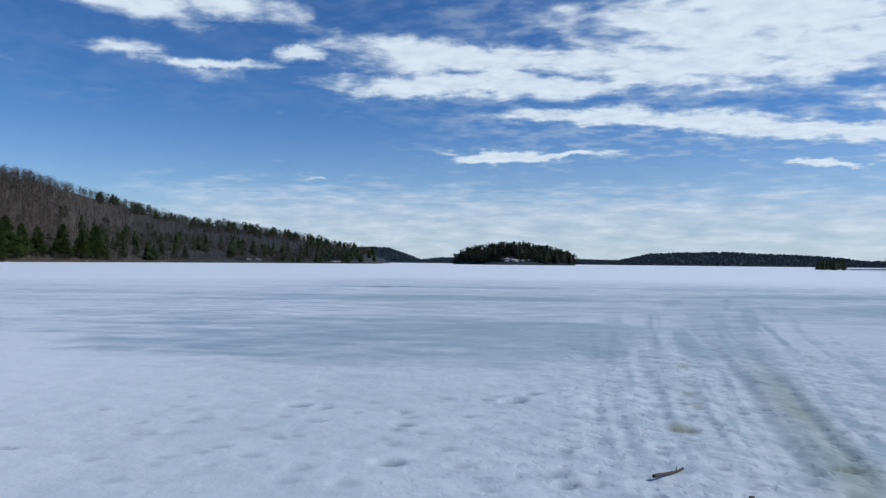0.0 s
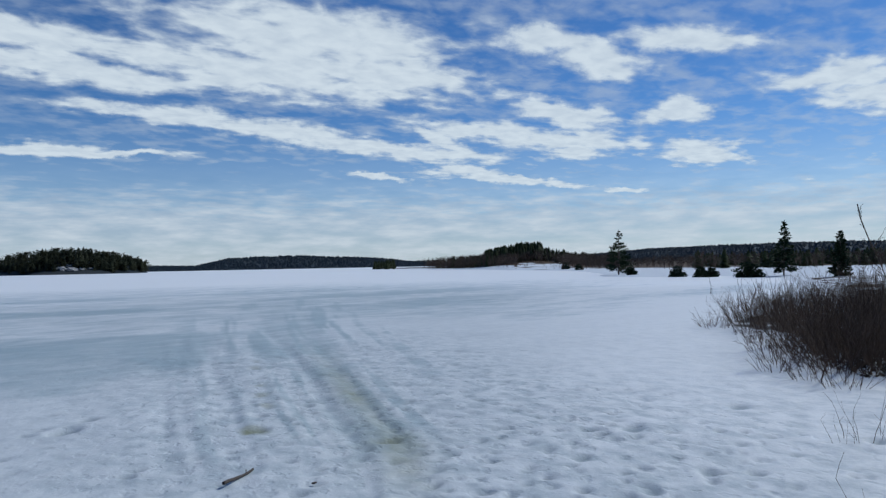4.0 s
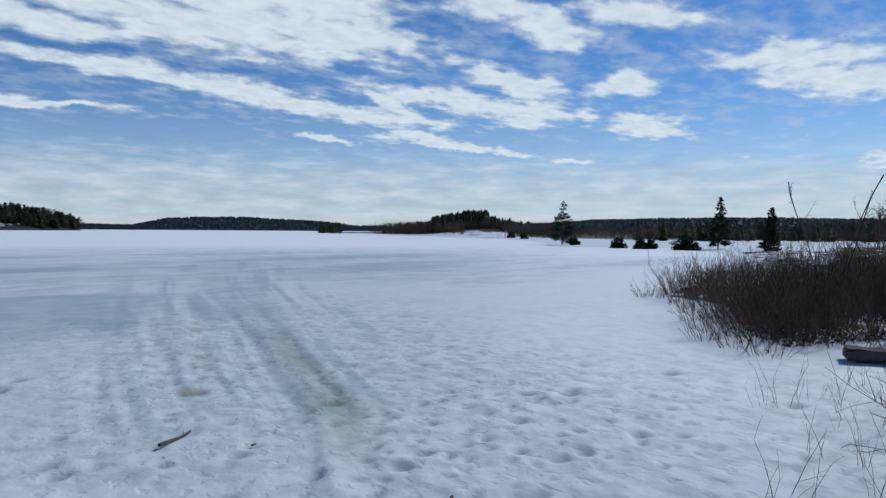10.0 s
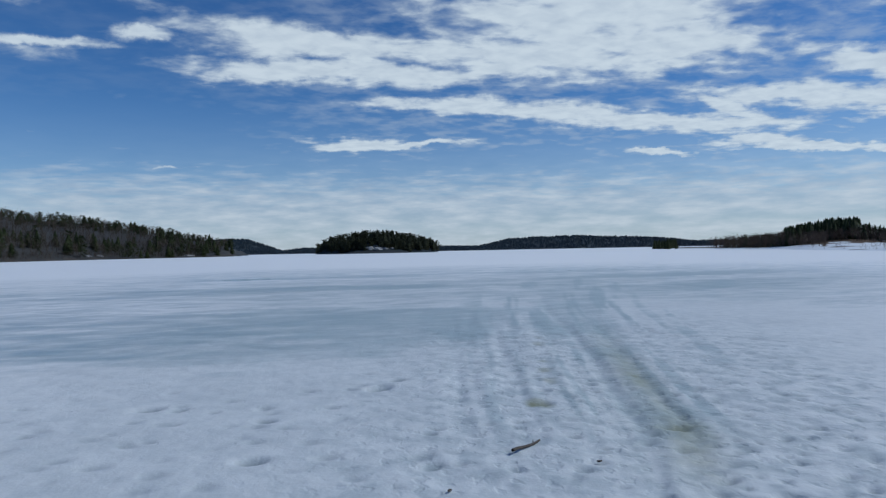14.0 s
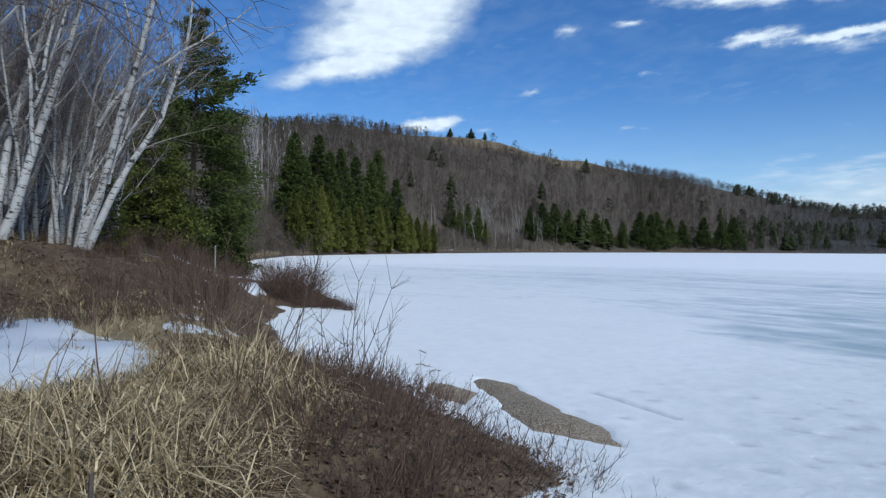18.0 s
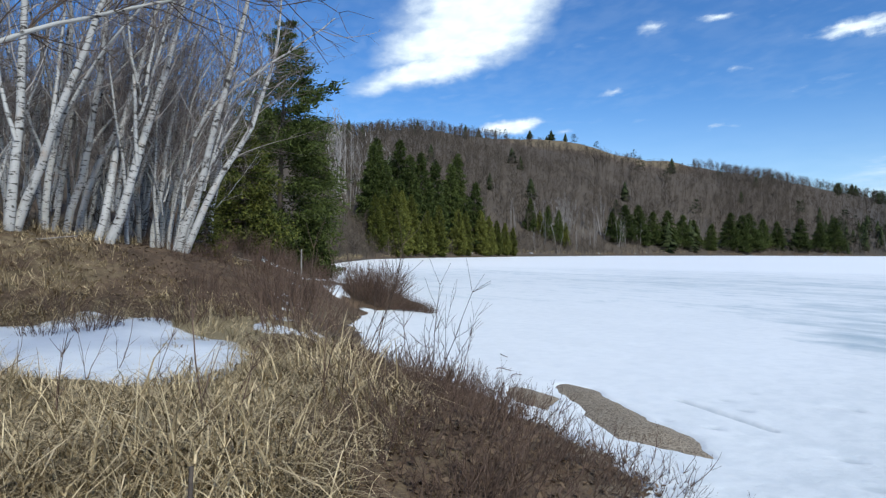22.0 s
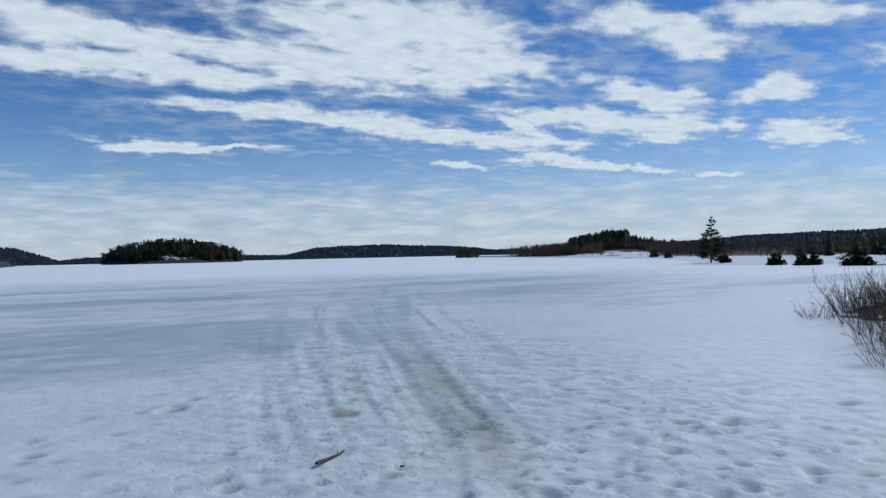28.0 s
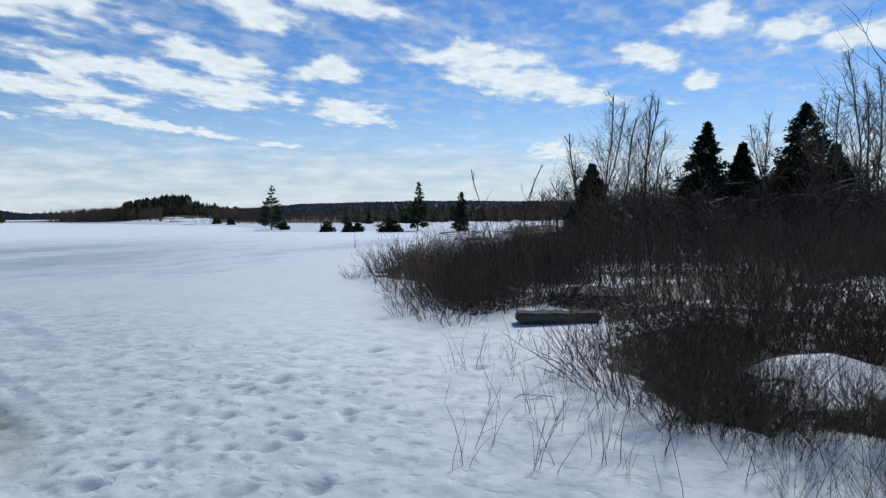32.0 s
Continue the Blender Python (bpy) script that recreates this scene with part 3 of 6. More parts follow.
BOOT_PRINTS = [(0.86, 7.86, 0.20, 0.16), (-1.65, 7.49, 0.17, 0.11), (-1.32, 7.37, 0.12, 0.09), (-0.39, 6.66, 0.14, 0.09), (-0.42, 5.38, 0.16, 0.10), (3.29, 5.40, 0.17, 0.12),
               (5.45, 4.22, 0.20, 0.10), (5.10, 4.44, 0.13, 0.09), (0.95, 4.89, 0.13, 0.08), (1.15, 8.28, 0.14, 0.08), (4.79, 2.97, 0.13, 0.09), (3.82, 2.99, 0.12, 0.09),
               (3.20, 2.67, 0.13, 0.07), (3.41, 2.29, 0.16, 0.10), (2.27, 3.84, 0.12, 0.08), (2.84, 3.62, 0.14, 0.07), (4.07, 2.97, 0.12, 0.10), (4.30, 3.84, 0.12, 0.08),
               (5.06, 2.73, 0.11, 0.08), (6.73, 2.51, 0.15, 0.08), (7.12, 4.06, 0.2, 0.08)]


WAY_Y, WAY_X = [2.5, 3.87, 5.41, 7.02, 10.08, 17.4, 28.9, 49.0], [1.9, 2.54, 3.28, 3.77, 4.84, 7.39, 11.96, 20.72]
ICE_SHEET = [(-30, 32), (-25.8, 24.5), (-13.4, 17.8), (-5.9, 11.7), (-4.0, 10.9), (-2.1, 10.0), (-1.2, 9.5), (1.3, 9.9), (2.9, 10.8), (4.3, 13.0), (5.0, 16.5), (3.4, 18.5),
             (0.7, 19.5), (-5.4, 20.2), (-12.5, 22.6), (-22, 32)]


def frozen_lake():
    rad = np.concatenate([[0.0, 0.3, 1.0, 1.8], growing(2.4, 14, 0.0075), growing(14.3, 4500, 0.04)])
    x, y, q = polar_sheet(view_az(0.32), rad)
    r = np.hypot(x, y)
    az = np.degrees(np.arctan2(x, y))
    near = sstep(30, 12, r)
    # trodden way out on to the ice
    mid = np.interp(y, WAY_Y, WAY_X)
    off = x - mid
    wide = 0.55 + 0.05 * y
    track = np.exp(-(off / wide) ** 2)
    half = 0.42 + 0.10 * np.clip(y - 9, 0, 60)
    u = off / (0.5 + 0.055 * y)
    ruts = (0.014 * np.exp(-((off + 0.62 * half) / 0.11) ** 2) + 0.014 * np.exp(-((off - 0.25 * half) / 0.24) ** 2) - 0.014 * np.exp(-((off + 0.3 * half) / 0.09) ** 2)) * sstep(2.5, 4.5, y)
    ruts += 0.05 * (fbm(u * 4.2, y * 0.13, 63) - 0.5) * sstep(3.4, 1.6, np.abs(u + 0.3)) * sstep(1.5, 0.6, u) * sstep(4, 6, y)
    z = 0.05 * (fbm(x * 0.5, y * 0.5, 1) - 0.5) + near * 0.016 * (fbm(x * 3.1, y * 3.1, 5) - 0.5)
    trod = sstep(2.6, 0.4, np.abs(off - 0.2) / (1.0 + 0.10 * y)) + 0.55 * sstep(6.0, 2.0, np.hypot(x - 4.2, y - 3.2))
    z += near * np.clip(trod, 0, 1) * (0.011 * (vnoise(x * 5.2, y * 5.2, 11) - 0.5) + 0.010 * (vnoise(x * 11, y * 11, 12) - 0.5))
    z -= ruts * near
    bar = np.maximum(inside(SAND_BAR, x, y), inside(SAND_SPOT, x, y)) - 0.07 + 0.24 * (fbm(x * 2.6, y * 2.6, 95) - 0.5)
    z -= 0.09 * sstep(-0.16, 0.04, bar)
    # boot and paw prints: placed ones and a scatter along the trodden ground
    rng = np.random.default_rng(4)
    pits = [(px, py, a * 0.78, d * 0.55, rng.uniform(-0.6, 0.6)) for px, py, a, d in BOOT_PRINTS]
    pits.append((2.42, 6.55, 0.14, 0.05, 0.3))
    for _ in range(420):
        py = rng.uniform(2.6, 13)
        px = np.interp(py, WAY_Y, WAY_X) + rng.normal(0.4, 0.9 + 0.09 * py)
        pits.append((px, py, rng.uniform(0.04, 0.085), rng.uniform(0.016, 0.034), rng.uniform(-0.7, 0.7)))
    for _ in range(120):
        pits.append((rng.normal(4.9, 1.3), rng.normal(3.7, 1.2), rng.uniform(0.04, 0.075), rng.uniform(0.018, 0.034), rng.uniform(-0.7, 0.7)))
    for _ in range(80):
        pits.append((rng.normal(-1.2, 1.6), rng.normal(6.2, 1.2), rng.uniform(0.07, 0.12), rng.uniform(0.010, 0.025), rng.uniform(-0.7, 0.7)))
    for k in range(16):
        f = k / 15
        pits.append((-4.97 + 1.22 * f, 5.96 - 0.24 * f, 0.07, 0.03, -0.2))
    fx, fy, fz = x.ravel(), y.ravel(), z.ravel()
    trace = np.zeros(len(fx))
    order = np.argsort(fy)
    ys = fy[order]
    for px, py, a, d, turn in pits:
        lo, hi = np.searchsorted(ys, (py - 3 * a, py + 3 * a))
        k = order[lo:hi]
        k = k[np.abs(fx[k] - px) < 3 * a]
        ux, uy = fx[k] - px, fy[k] - py
        c, s = math.cos(turn), math.sin(turn)
        e = ((ux * c + uy * s) / a) ** 2 + ((uy * c - ux * s) / (a * 0.7)) ** 2
        fz[k] += 0.72 * (-d * np.exp(-e ** 1.6) + 0.06 * d * np.exp(-(np.sqrt(e) - 1.8) ** 2 * 4))
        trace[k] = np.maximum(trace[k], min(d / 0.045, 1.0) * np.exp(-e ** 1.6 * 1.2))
    z = fz.reshape(z.shape)
    lh, _, rr = land_height(x, y)
    over = (rr > -0.5) & (r < 22) & (x > 0)
    z = np.where(over, z * sstep(3.0, -0.5, rr) + np.maximum(lh, 0) + 0.05 * sstep(-0.5, 0.6, rr), z)
    # bare wet ice: one broad sheet, thin lanes further out, the way's middle
    rag = fbm(x * 0.35 + 0.25 * y, y * 0.75, 50) - 0.5
    sheet = 0.64 * sstep(-1.3, 1.0, np.minimum(inside(ICE_SHEET, x, y), 1.4) + 3.2 * rag) * (0.30 + 0.70 * sstep(-16, -2, x))
    pool = 0.8 * sstep(0.0, 0.5, 0.6 - np.hypot((x - 2.9) / 1.5, (y - 12.3) / 2.4) + 1.1 * (fbm(x * 0.8, y * 0.6, 52) - 0.5))
    lanes = sstep(0.38, 0.68, fbm(x * 0.05 + 3, y * 0.30, 33)) * sstep(16, 24, y) * sstep(75, 38, r) * (0.40 + 0.40 * sstep(-16, -2, x)) * sstep(52, 34, az)
    side = sstep(0.5, 0.70, fbm(x * 0.08, y * 0.34, 40)) * sstep(-7, -14, x) * sstep(14, 20, y) * sstep(60, 35, r) * 0.3
    bay = sstep(0.46, 0.66, fbm(x * 0.05, y * 0.20, 41)) * sstep(14, 24, x) * sstep(18, 24, r) * sstep(60, 40, r) * 0.42
    weave = fbm(u * 3.4 + 7, y * 0.10, 75)
    middle = sstep(1.25, 0.6, np.abs(off) / half + 0.9 * (fbm(x * 1.3, y * 0.5, 62) - 0.5)) * sstep(3.6, 5.5, y) * sstep(60, 24, y)
    fan = sstep(0.44, 0.66, weave) * sstep(3.0, 1.0, np.abs(u + 0.2)) * sstep(8, 12, y + 1.5 * u) * sstep(60, 22, y)
    streaks = 0.7 * sstep(0.46, 0.62, fbm(u * 6.0, y * 0.16, 64)) * sstep(3.0, 1.4, np.abs(u)) * sstep(1.5, 0.5, u + 1.2 * (fbm(x * 0.9, y * 0.9, 65) - 0.5)) * sstep(4, 6, y) * sstep(13, 9, y)
    # grey tint over the middle distance, so the far snow stands out
    haze_ice = 0.38 * sstep(14, 24, r) * sstep(85, 50, r) * (0.5 + 0.5 * sstep(-16, -6, x)) * sstep(62, 40, az)
    ridge = np.exp(-((off + 1.05 + 0.02 * y) / 0.28) ** 2) + 0.8 * np.exp(-((off + 0.3 * half) / 0.10) ** 2) * sstep(12, 8, y) + np.exp(-((off + 1.9) / 0.22) ** 2) * sstep(9, 10, y)
    ridge = ridge * sstep(15, 11, y) * sstep(4, 6, y) * sstep(0.3, 0.6, fbm(x * 0.9, y * 0.5, 66))
    ice = np.clip(np.maximum.reduce([sheet, pool, haze_ice, lanes, side, bay, 0.52 * middle, 0.8 * fan, streaks]) * (1 - 0.85 * np.clip(ridge, 0, 1)), 0, 1) * sstep(3.0, 6, r)
    stain = (0.62 * np.exp(-((off - 0.12) / (0.55 * half)) ** 2) * sstep(14, 8, y) * sstep(3.2, 5, y) + 0.16 * track * sstep(11, 6, y) * sstep(3.5, 5, y)) * (0.25 + 0.9 * fbm(x * 2.0, y * 0.8, 71))
    trail = x - np.interp(y, [5.5, 6.3, 9, 11.1, 13], [2.3, 2.55, 3.35, 4.05, 4.7])
    stain += 0.6 * np.exp(-(trail / 0.09) ** 2) * sstep(0.45, 0.62, vnoise(x * 4, y * 3, 72)) * sstep(6.5, 7.2, y) * sstep(13, 10, y)
    stain += 0.75 * np.exp(-(((x - 3.3) / 0.25) ** 2 + ((y - 5.4) / 0.12) ** 2)) * 0.6
    stain += 1.2 * np.exp(-((((x - 2.42) / 0.13) ** 2 + ((y - 6.55) / 0.2) ** 2)) ** 2)
    # where sunlight is painted as whiter snow: far out, and partly at both sides
    sunlit_snow = sstep(34, 70, r + 46 * (fbm(x * 0.012, y * 0.06, 77) - 0.5)) + 0.5 * sstep(-1, -6, x) * sstep(60, 20, r) + 0.55 * sstep(36, 56, az) * sstep(4, 8, r)
    deep = inside(THICKET, x, y)
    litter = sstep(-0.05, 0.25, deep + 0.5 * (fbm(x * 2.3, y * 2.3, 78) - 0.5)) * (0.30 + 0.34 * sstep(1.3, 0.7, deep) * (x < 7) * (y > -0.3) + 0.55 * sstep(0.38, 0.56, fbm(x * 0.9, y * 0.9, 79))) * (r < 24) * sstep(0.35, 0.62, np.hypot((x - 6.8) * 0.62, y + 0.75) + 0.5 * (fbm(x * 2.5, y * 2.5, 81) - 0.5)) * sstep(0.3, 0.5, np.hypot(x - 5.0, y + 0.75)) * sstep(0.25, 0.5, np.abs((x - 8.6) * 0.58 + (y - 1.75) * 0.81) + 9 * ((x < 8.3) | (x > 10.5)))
    me = mesh_of("frozen_lake", np.stack([x, y, z], -1).reshape(-1, 3), q, SNOW, True)
    set_attr(me, "ice", ice)
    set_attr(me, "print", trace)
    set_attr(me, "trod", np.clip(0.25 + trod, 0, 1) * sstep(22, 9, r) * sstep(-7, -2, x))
    set_attr(me, "sunlit_snow", np.clip(sunlit_snow, 0, 1))
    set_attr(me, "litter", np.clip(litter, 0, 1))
    set_attr(me, "stain", np.clip(stain, 0, 1))
    return tagged(new("frozen_lake", me), "frozen lake of snow and blue-grey ice, trodden near the shore", "lake ice", kind="structure")


def shore_land():
    rad = np.concatenate([growing(1.6, 60, 0.018), growing(61, 4600, 0.03)])
    x, y, q = polar_sheet(view_az(0.6), rad)
    z, left, right = land_height(x, y)
    r, az = np.hypot(x, y), np.degrees(np.arctan2(x, y))
    n = fbm(x * 0.9, y * 0.9, 80)
    # snow: lying patches on the grassy bank, all over the low ground on the other side, clearings far off
    hollow = sstep(-0.25, 0.25, inside(SNOW_PATCH, az * 0.22, r) + 0.9 * (n - 0.5))
    rim = sstep(0.55, 0.1, left + 1.2 * (n - 0.5)) * (r < 26)
    bits = sstep(0.62, 0.68, fbm(x * 0.7, y * 0.9, 84)) * (left > 0) * (left < 4) * (r > 8) * (r < 30) * (az > -76)
    clear = 0.62 * sstep(0.5, 0.62, fbm(x * 0.03, y * 0.03, 86)) * (r > 150) * (az > 28) * (az < 60)
    snow = np.where(right > -1, 0.75 + 0.0 * r, 0.0) * np.where(r < 130, 1, np.where(right < 14, 0.9, 0.47)) + np.maximum(np.maximum(hollow, rim * 0.8), bits * 0.7)
    snow = np.where((r > 420) & (right > -1), 0.1, snow) + clear * (right > -1)
    snow = np.where((right > 2) & (r < 60), snow - 0.5 * sstep(0.5, 0.62, fbm(x * 0.8, y * 0.8, 88)), snow)
    snow = np.where((right > 4) & (r > 16) & (r < 80) & (az > 72), snow - 0.45 * sstep(0.30, 0.46, fbm(x * 0.3, y * 0.3, 87)), snow)
    snow = np.where((az > 50) & (r > 125) & (right > 16), 0.05 + 0.4 * sstep(0.62, 0.7, fbm(x * 0.03, y * 0.03, 83)) * (r < 220), snow)
    open_slope = (np.abs(az - 44.2) < 2.0 + 2 * (n - 0.5)) & (r < 214)
    snow = np.where(open_slope & (r > 130) & (right > 0), 0.95 - 0.6 * sstep(0.52, 0.62, fbm(x * 0.16, y * 0.16, 99)), snow)
    snow = np.where((r > 130) & (r < 420) & (az > 30) & (az < 52) & (right > 9) & ~open_slope, 0.08 + 0.45 * sstep(0.5, 0.7, fbm(x * 0.06, y * 0.06, 89)), snow)
    dry = sstep(-40, -62, az) * sstep(0.9, 2.2, left + 1.2 * (n - 0.5)) * sstep(14, 9, r) + (0.45 - 0.30 * sstep(11, 14, r) + 0.28 * sstep(12, 15, r) * sstep(0.48, 0.66, fbm(x * 0.33, y * 0.33, 98))) * (left > 0) * (r < 34)
    bar = np.maximum(inside(SAND_BAR, x, y), inside(SAND_SPOT, x, y)) - 0.07 + 0.24 * (fbm(x * 2.6, y * 2.6, 95) - 0.5)
    crest = np.interp(az, HILL[:, 0], HILL[:, 2])
    open_top = sstep(60, 20, np.abs(r - crest + 10)) * sstep(-56, -52, az) * sstep(-36, -40, az)
    wood = sstep(22, 40, r) * (1 - open_top)
    dry = dry * np.where((left > 0) & (left < 2.4) & (az > -76) & (r < 9), 0.5, 1.0) + 0.5 * open_top
    z = np.where((right > -1) & (r < 20) & (x > 0), z - 0.25, z)
    me = mesh_of("ground", np.stack([x, y, z], -1).reshape(-1, 3), q, LAND, True)
    # "dense" marks the far woods whose floor gets the haze tint
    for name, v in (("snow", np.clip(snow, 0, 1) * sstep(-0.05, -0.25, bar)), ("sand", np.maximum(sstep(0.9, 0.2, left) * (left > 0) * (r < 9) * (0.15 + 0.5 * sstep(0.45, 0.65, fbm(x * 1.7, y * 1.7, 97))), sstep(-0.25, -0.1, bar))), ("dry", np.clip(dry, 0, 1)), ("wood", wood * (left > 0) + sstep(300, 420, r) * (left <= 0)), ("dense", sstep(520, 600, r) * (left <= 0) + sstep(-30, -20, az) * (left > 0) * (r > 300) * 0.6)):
        set_attr(me, name, v)
    return tagged(new("ground", me), "sloping shore land with dry litter, old snow and wooded hills", "ground", kind="structure")


frozen_lake()
shore_land()


# ---- plant shapes ----
def stem(rng, p, d, length, r0, r1, n, wobble, bend=(0, 0, 0)):
    """A crooked, tapering line: its segments and its joints."""
    segs, joints = [], [(np.array(p, float), unit(np.array(d, float)), r0)]
    step = length / n
    for k in range(n):
        p, d, r = joints[-1]
        d = unit(d + rng.normal(0, wobble, 3) + np.array(bend) / n)
        q = p + d * step
        rn = r0 + (r1 - r0) * (k + 1) / n
        segs.append((*p, *q, r, rn))
        joints.append((q, d, rn))
    return segs, joints


def side_dir(rng, d, angle):
    s = unit(np.cross(d, rng.normal(0, 1, 3)))
    return unit(d * math.cos(angle) + s * math.sin(angle))


def bare_tree(rng, height, r0, lean=(0, 0), branches=16, twigs=7, first=0.3, reach=0.3, up=0.35, fine=0.006, sides=8, crook=0.045, limb=0.42):
    """Trunk, limb and twig segments of a leafless tree."""
    trunk, joints = stem(rng, (0, 0, -0.15), (lean[0], lean[1], 1), height, r0, 0.012, 12, crook)
    limbs, fuzz = [], []
    for b in range(branches):
        f = first + (0.97 - first) * (b + rng.random()) / branches
        k = min(int(f * 12), 11)
        p0, d0, rr = joints[k]
        p = p0 + (joints[k + 1][0] - p0) * (f * 12 - k)
        d = side_dir(rng, d0, rng.uniform(0.6, 1.1))
        d = unit(d + np.array([0, 0, up]))
        length = height * reach * (1.12 - f) * rng.uniform(0.7, 1.25)
        s, js = stem(rng, p, d, length, max(rr * limb, fine * 1.5), fine, 5, 0.13, (0, 0, 0.25))
        limbs += s
        for t in range(twigs):
            jp, jd, jr = js[rng.integers(1, len(js))]
            s2, j2 = stem(rng, jp, side_dir(rng, jd, rng.uniform(0.4, 0.9)), length * rng.uniform(0.25, 0.55), fine, fine * 0.45, 3, 0.16, (0, 0, 0.1))
            fuzz += s2
            for _ in range(2):
                jp2, jd2, _r = j2[rng.integers(1, len(j2))]
                fuzz += stem(rng, jp2, side_dir(rng, jd2, 0.7), length * rng.uniform(0.12, 0.25), fine * 0.55, fine * 0.3, 1, 0.2)[0]
    return pipe(joints, sides), limbs, fuzz


def sprays(rng, p, d, count, size, spread, droop=0.0, thin=0.3):
    """Leaf-like triangles round a line's point."""
    out = []
    for _ in range(count):
        o = p + rng.normal(0, spread, 3) * (1, 1, 0.6)
        w = unit(d + rng.normal(0, 0.6, 3) + np.array([0, 0, -droop]))
        s = unit(np.cross(w, rng.normal(0, 1, 3))) * size * thin * rng.uniform(0.7, 1.3)
        out += [o - s, o + s, o + w * size * rng.uniform(0.7, 1.4)]
    return out


def conifer(rng, height, radius, limbs=60, per_limb=14, size=0.3, bottom=0.08, shape=0.85, rise=0.0, droop=0.15, r0=None, gaps=0.0, thin=0.3, tuft=0.35, whorl=1, bare=0.25):
    trunk, joints = stem(rng, (0, 0, -0.1), (0, 0, 1), height, r0 or height * 0.014, 0.01, 10, 0.012)
    wood, leaf = [], []
    for k in range(limbs):
        f = bottom + (0.985 - bottom) * ((k - k % whorl + whorl * 0.5 + (rng.random() - 0.5) * (1.0 if whorl == 1 else 0.3 * whorl)) / limbs) ** 0.92
        if rng.random() < gaps:
            continue
        j = min(int(f * 10), 9)
        p = joints[j][0] + (joints[j + 1][0] - joints[j][0]) * (f * 10 - j)
        a = k * 2.4 + rng.uniform(-0.5, 0.5)
        length = max(radius * (1 - f) ** shape * rng.uniform(0.65, 1.2), size * 0.5) * min(1.0, 0.55 + f * 3)
        d = np.array([math.cos(a), math.sin(a), rise + 0.9 * max(f - 0.6, 0)])
        s, js = stem(rng, p, d, length, 0.012 + 0.02 * (1 - f), 0.005, 4, 0.06, (0, 0, -droop if f < 0.6 else 0.1))
        wood += s
        for t in range(max(int(per_limb * (0.3 + 0.75 * (1 - f))), 2)):
            g = rng.uniform(bare, 1.0) ** 0.7 * 4
            m = min(int(g), 3)
            q = js[m][0] + (js[m + 1][0] - js[m][0]) * (g - m)
            small = size * (0.5 + 0.5 * (1 - f) ** 0.7)
            leaf += sprays(rng, q, js[m][1], 2, small, length * 0.10 + small * tuft * 0.5, droop, thin)
    top = joints[-1][0]
    for t in range(10):
        leaf += sprays(rng, top - np.array([0, 0, 0.1 * t * size * 3]), np.array([0, 0, 1.6]), 2, size * 0.5, size * 0.06, 0, thin)
    return pipe(joints, 8), wood, leaf


def tri_mesh(name, pts, mat):
    v = np.asarray(pts, float)
    return mesh_of(name, v, np.arange(len(v)).reshape(-1, 3), mat)


def tube_mesh(name, segs, sides, mat, smooth=True):
    return mesh_of(name, *tubes(segs, sides), mat, smooth)


def conifer_tree(name, label, rng, mat, p, **shape):
    t, w, l = conifer(rng, **shape)
    e = thing(name, label, "tree")
    part("trunk", mesh_of("trunk", *t, BARK, True), e)
    part("branchwork", tube_mesh("branchwork", w, 3, BARK), e)
    part("crown", tri_mesh("crown", l, mat), e)
    e.matrix_world = Matrix.Translation(p)
    return e


def bare_tree_thing(name, label, rng, bark, twig, p, sides=8, forks=0, **shape):
    t, l, f = bare_tree(rng, sides=sides, **shape)
    e = thing(name, label, "tree")
    part("trunk", mesh_of("trunk", *t, bark, True), e)
    for _ in range(forks):
        # a second stem that leaves the first one part way up
        h = shape["height"] * rng.uniform(0.16, 0.42)
        a = rng.uniform(0, 6.28)
        lean = rng.uniform(0.15, 0.4)
        s, js = stem(rng, (0, 0, h), (math.cos(a) * lean, math.sin(a) * lean, 1), shape["height"] * 0.75 - h, shape["r0"] * 0.45, 0.01, 9, 0.10, (0, 0, 0.3))
        part("fork", mesh_of("fork", *pipe(js, 6), bark, True), e)
        for _k in range(12):
            jp, jd, _r = js[rng.integers(2, 9)]
            s2, j2 = stem(rng, jp, side_dir(rng, jd, rng.uniform(0.5, 1.0)), rng.uniform(0.6, 1.8), 0.012, 0.005, 5, 0.14, (0, 0, 0.2))
            l += s2
            for _t in range(5):
                jp2, jd2, _r = j2[rng.integers(1, 6)]
                f += stem(rng, jp2, side_dir(rng, jd2, 0.7), rng.uniform(0.3, 0.8), 0.005, 0.0025, 3, 0.18)[0]
    part("branchwork", tube_mesh("branchwork", l, 4, LIMB_PALE if forks else twig), e)
    part("fine_branchwork", tube_mesh("fine_branchwork", f, 3, twig), e)
    e.matrix_world = Matrix.Translation(p)
    return e


def shrub_mesh(rng, height, stems, width, mat, twigs=5, fine=0.0028, upright=0.6):
    segs = []
    for _ in range(stems):
        a, q = rng.uniform(0, 2 * math.pi), rng.random() ** 0.6 * width
        d = unit(np.array([math.cos(a) * (1 - upright) * rng.uniform(0.2, 1.3), math.sin(a) * (1 - upright) * rng.uniform(0.2, 1.3), 1.0]))
        h = height * rng.uniform(0.55, 1.1)
        s, js = stem(rng, (math.cos(a) * q, math.sin(a) * q, -0.05), d, h, fine * 1.7, fine * 0.7, 4, 0.12, (0, 0, 0.2))
        segs += s
        for _t in range(twigs):
            jp, jd, _r = js[rng.integers(1, 5)]
            segs += stem(rng, jp, side_dir(rng, jd, rng.uniform(0.4, 0.9)), h * rng.uniform(0.15, 0.4), fine * 0.8, fine * 0.45, 2, 0.15, (0, 0, 0.3))[0]
    return tube_mesh("twigs", segs, 3, mat, False)


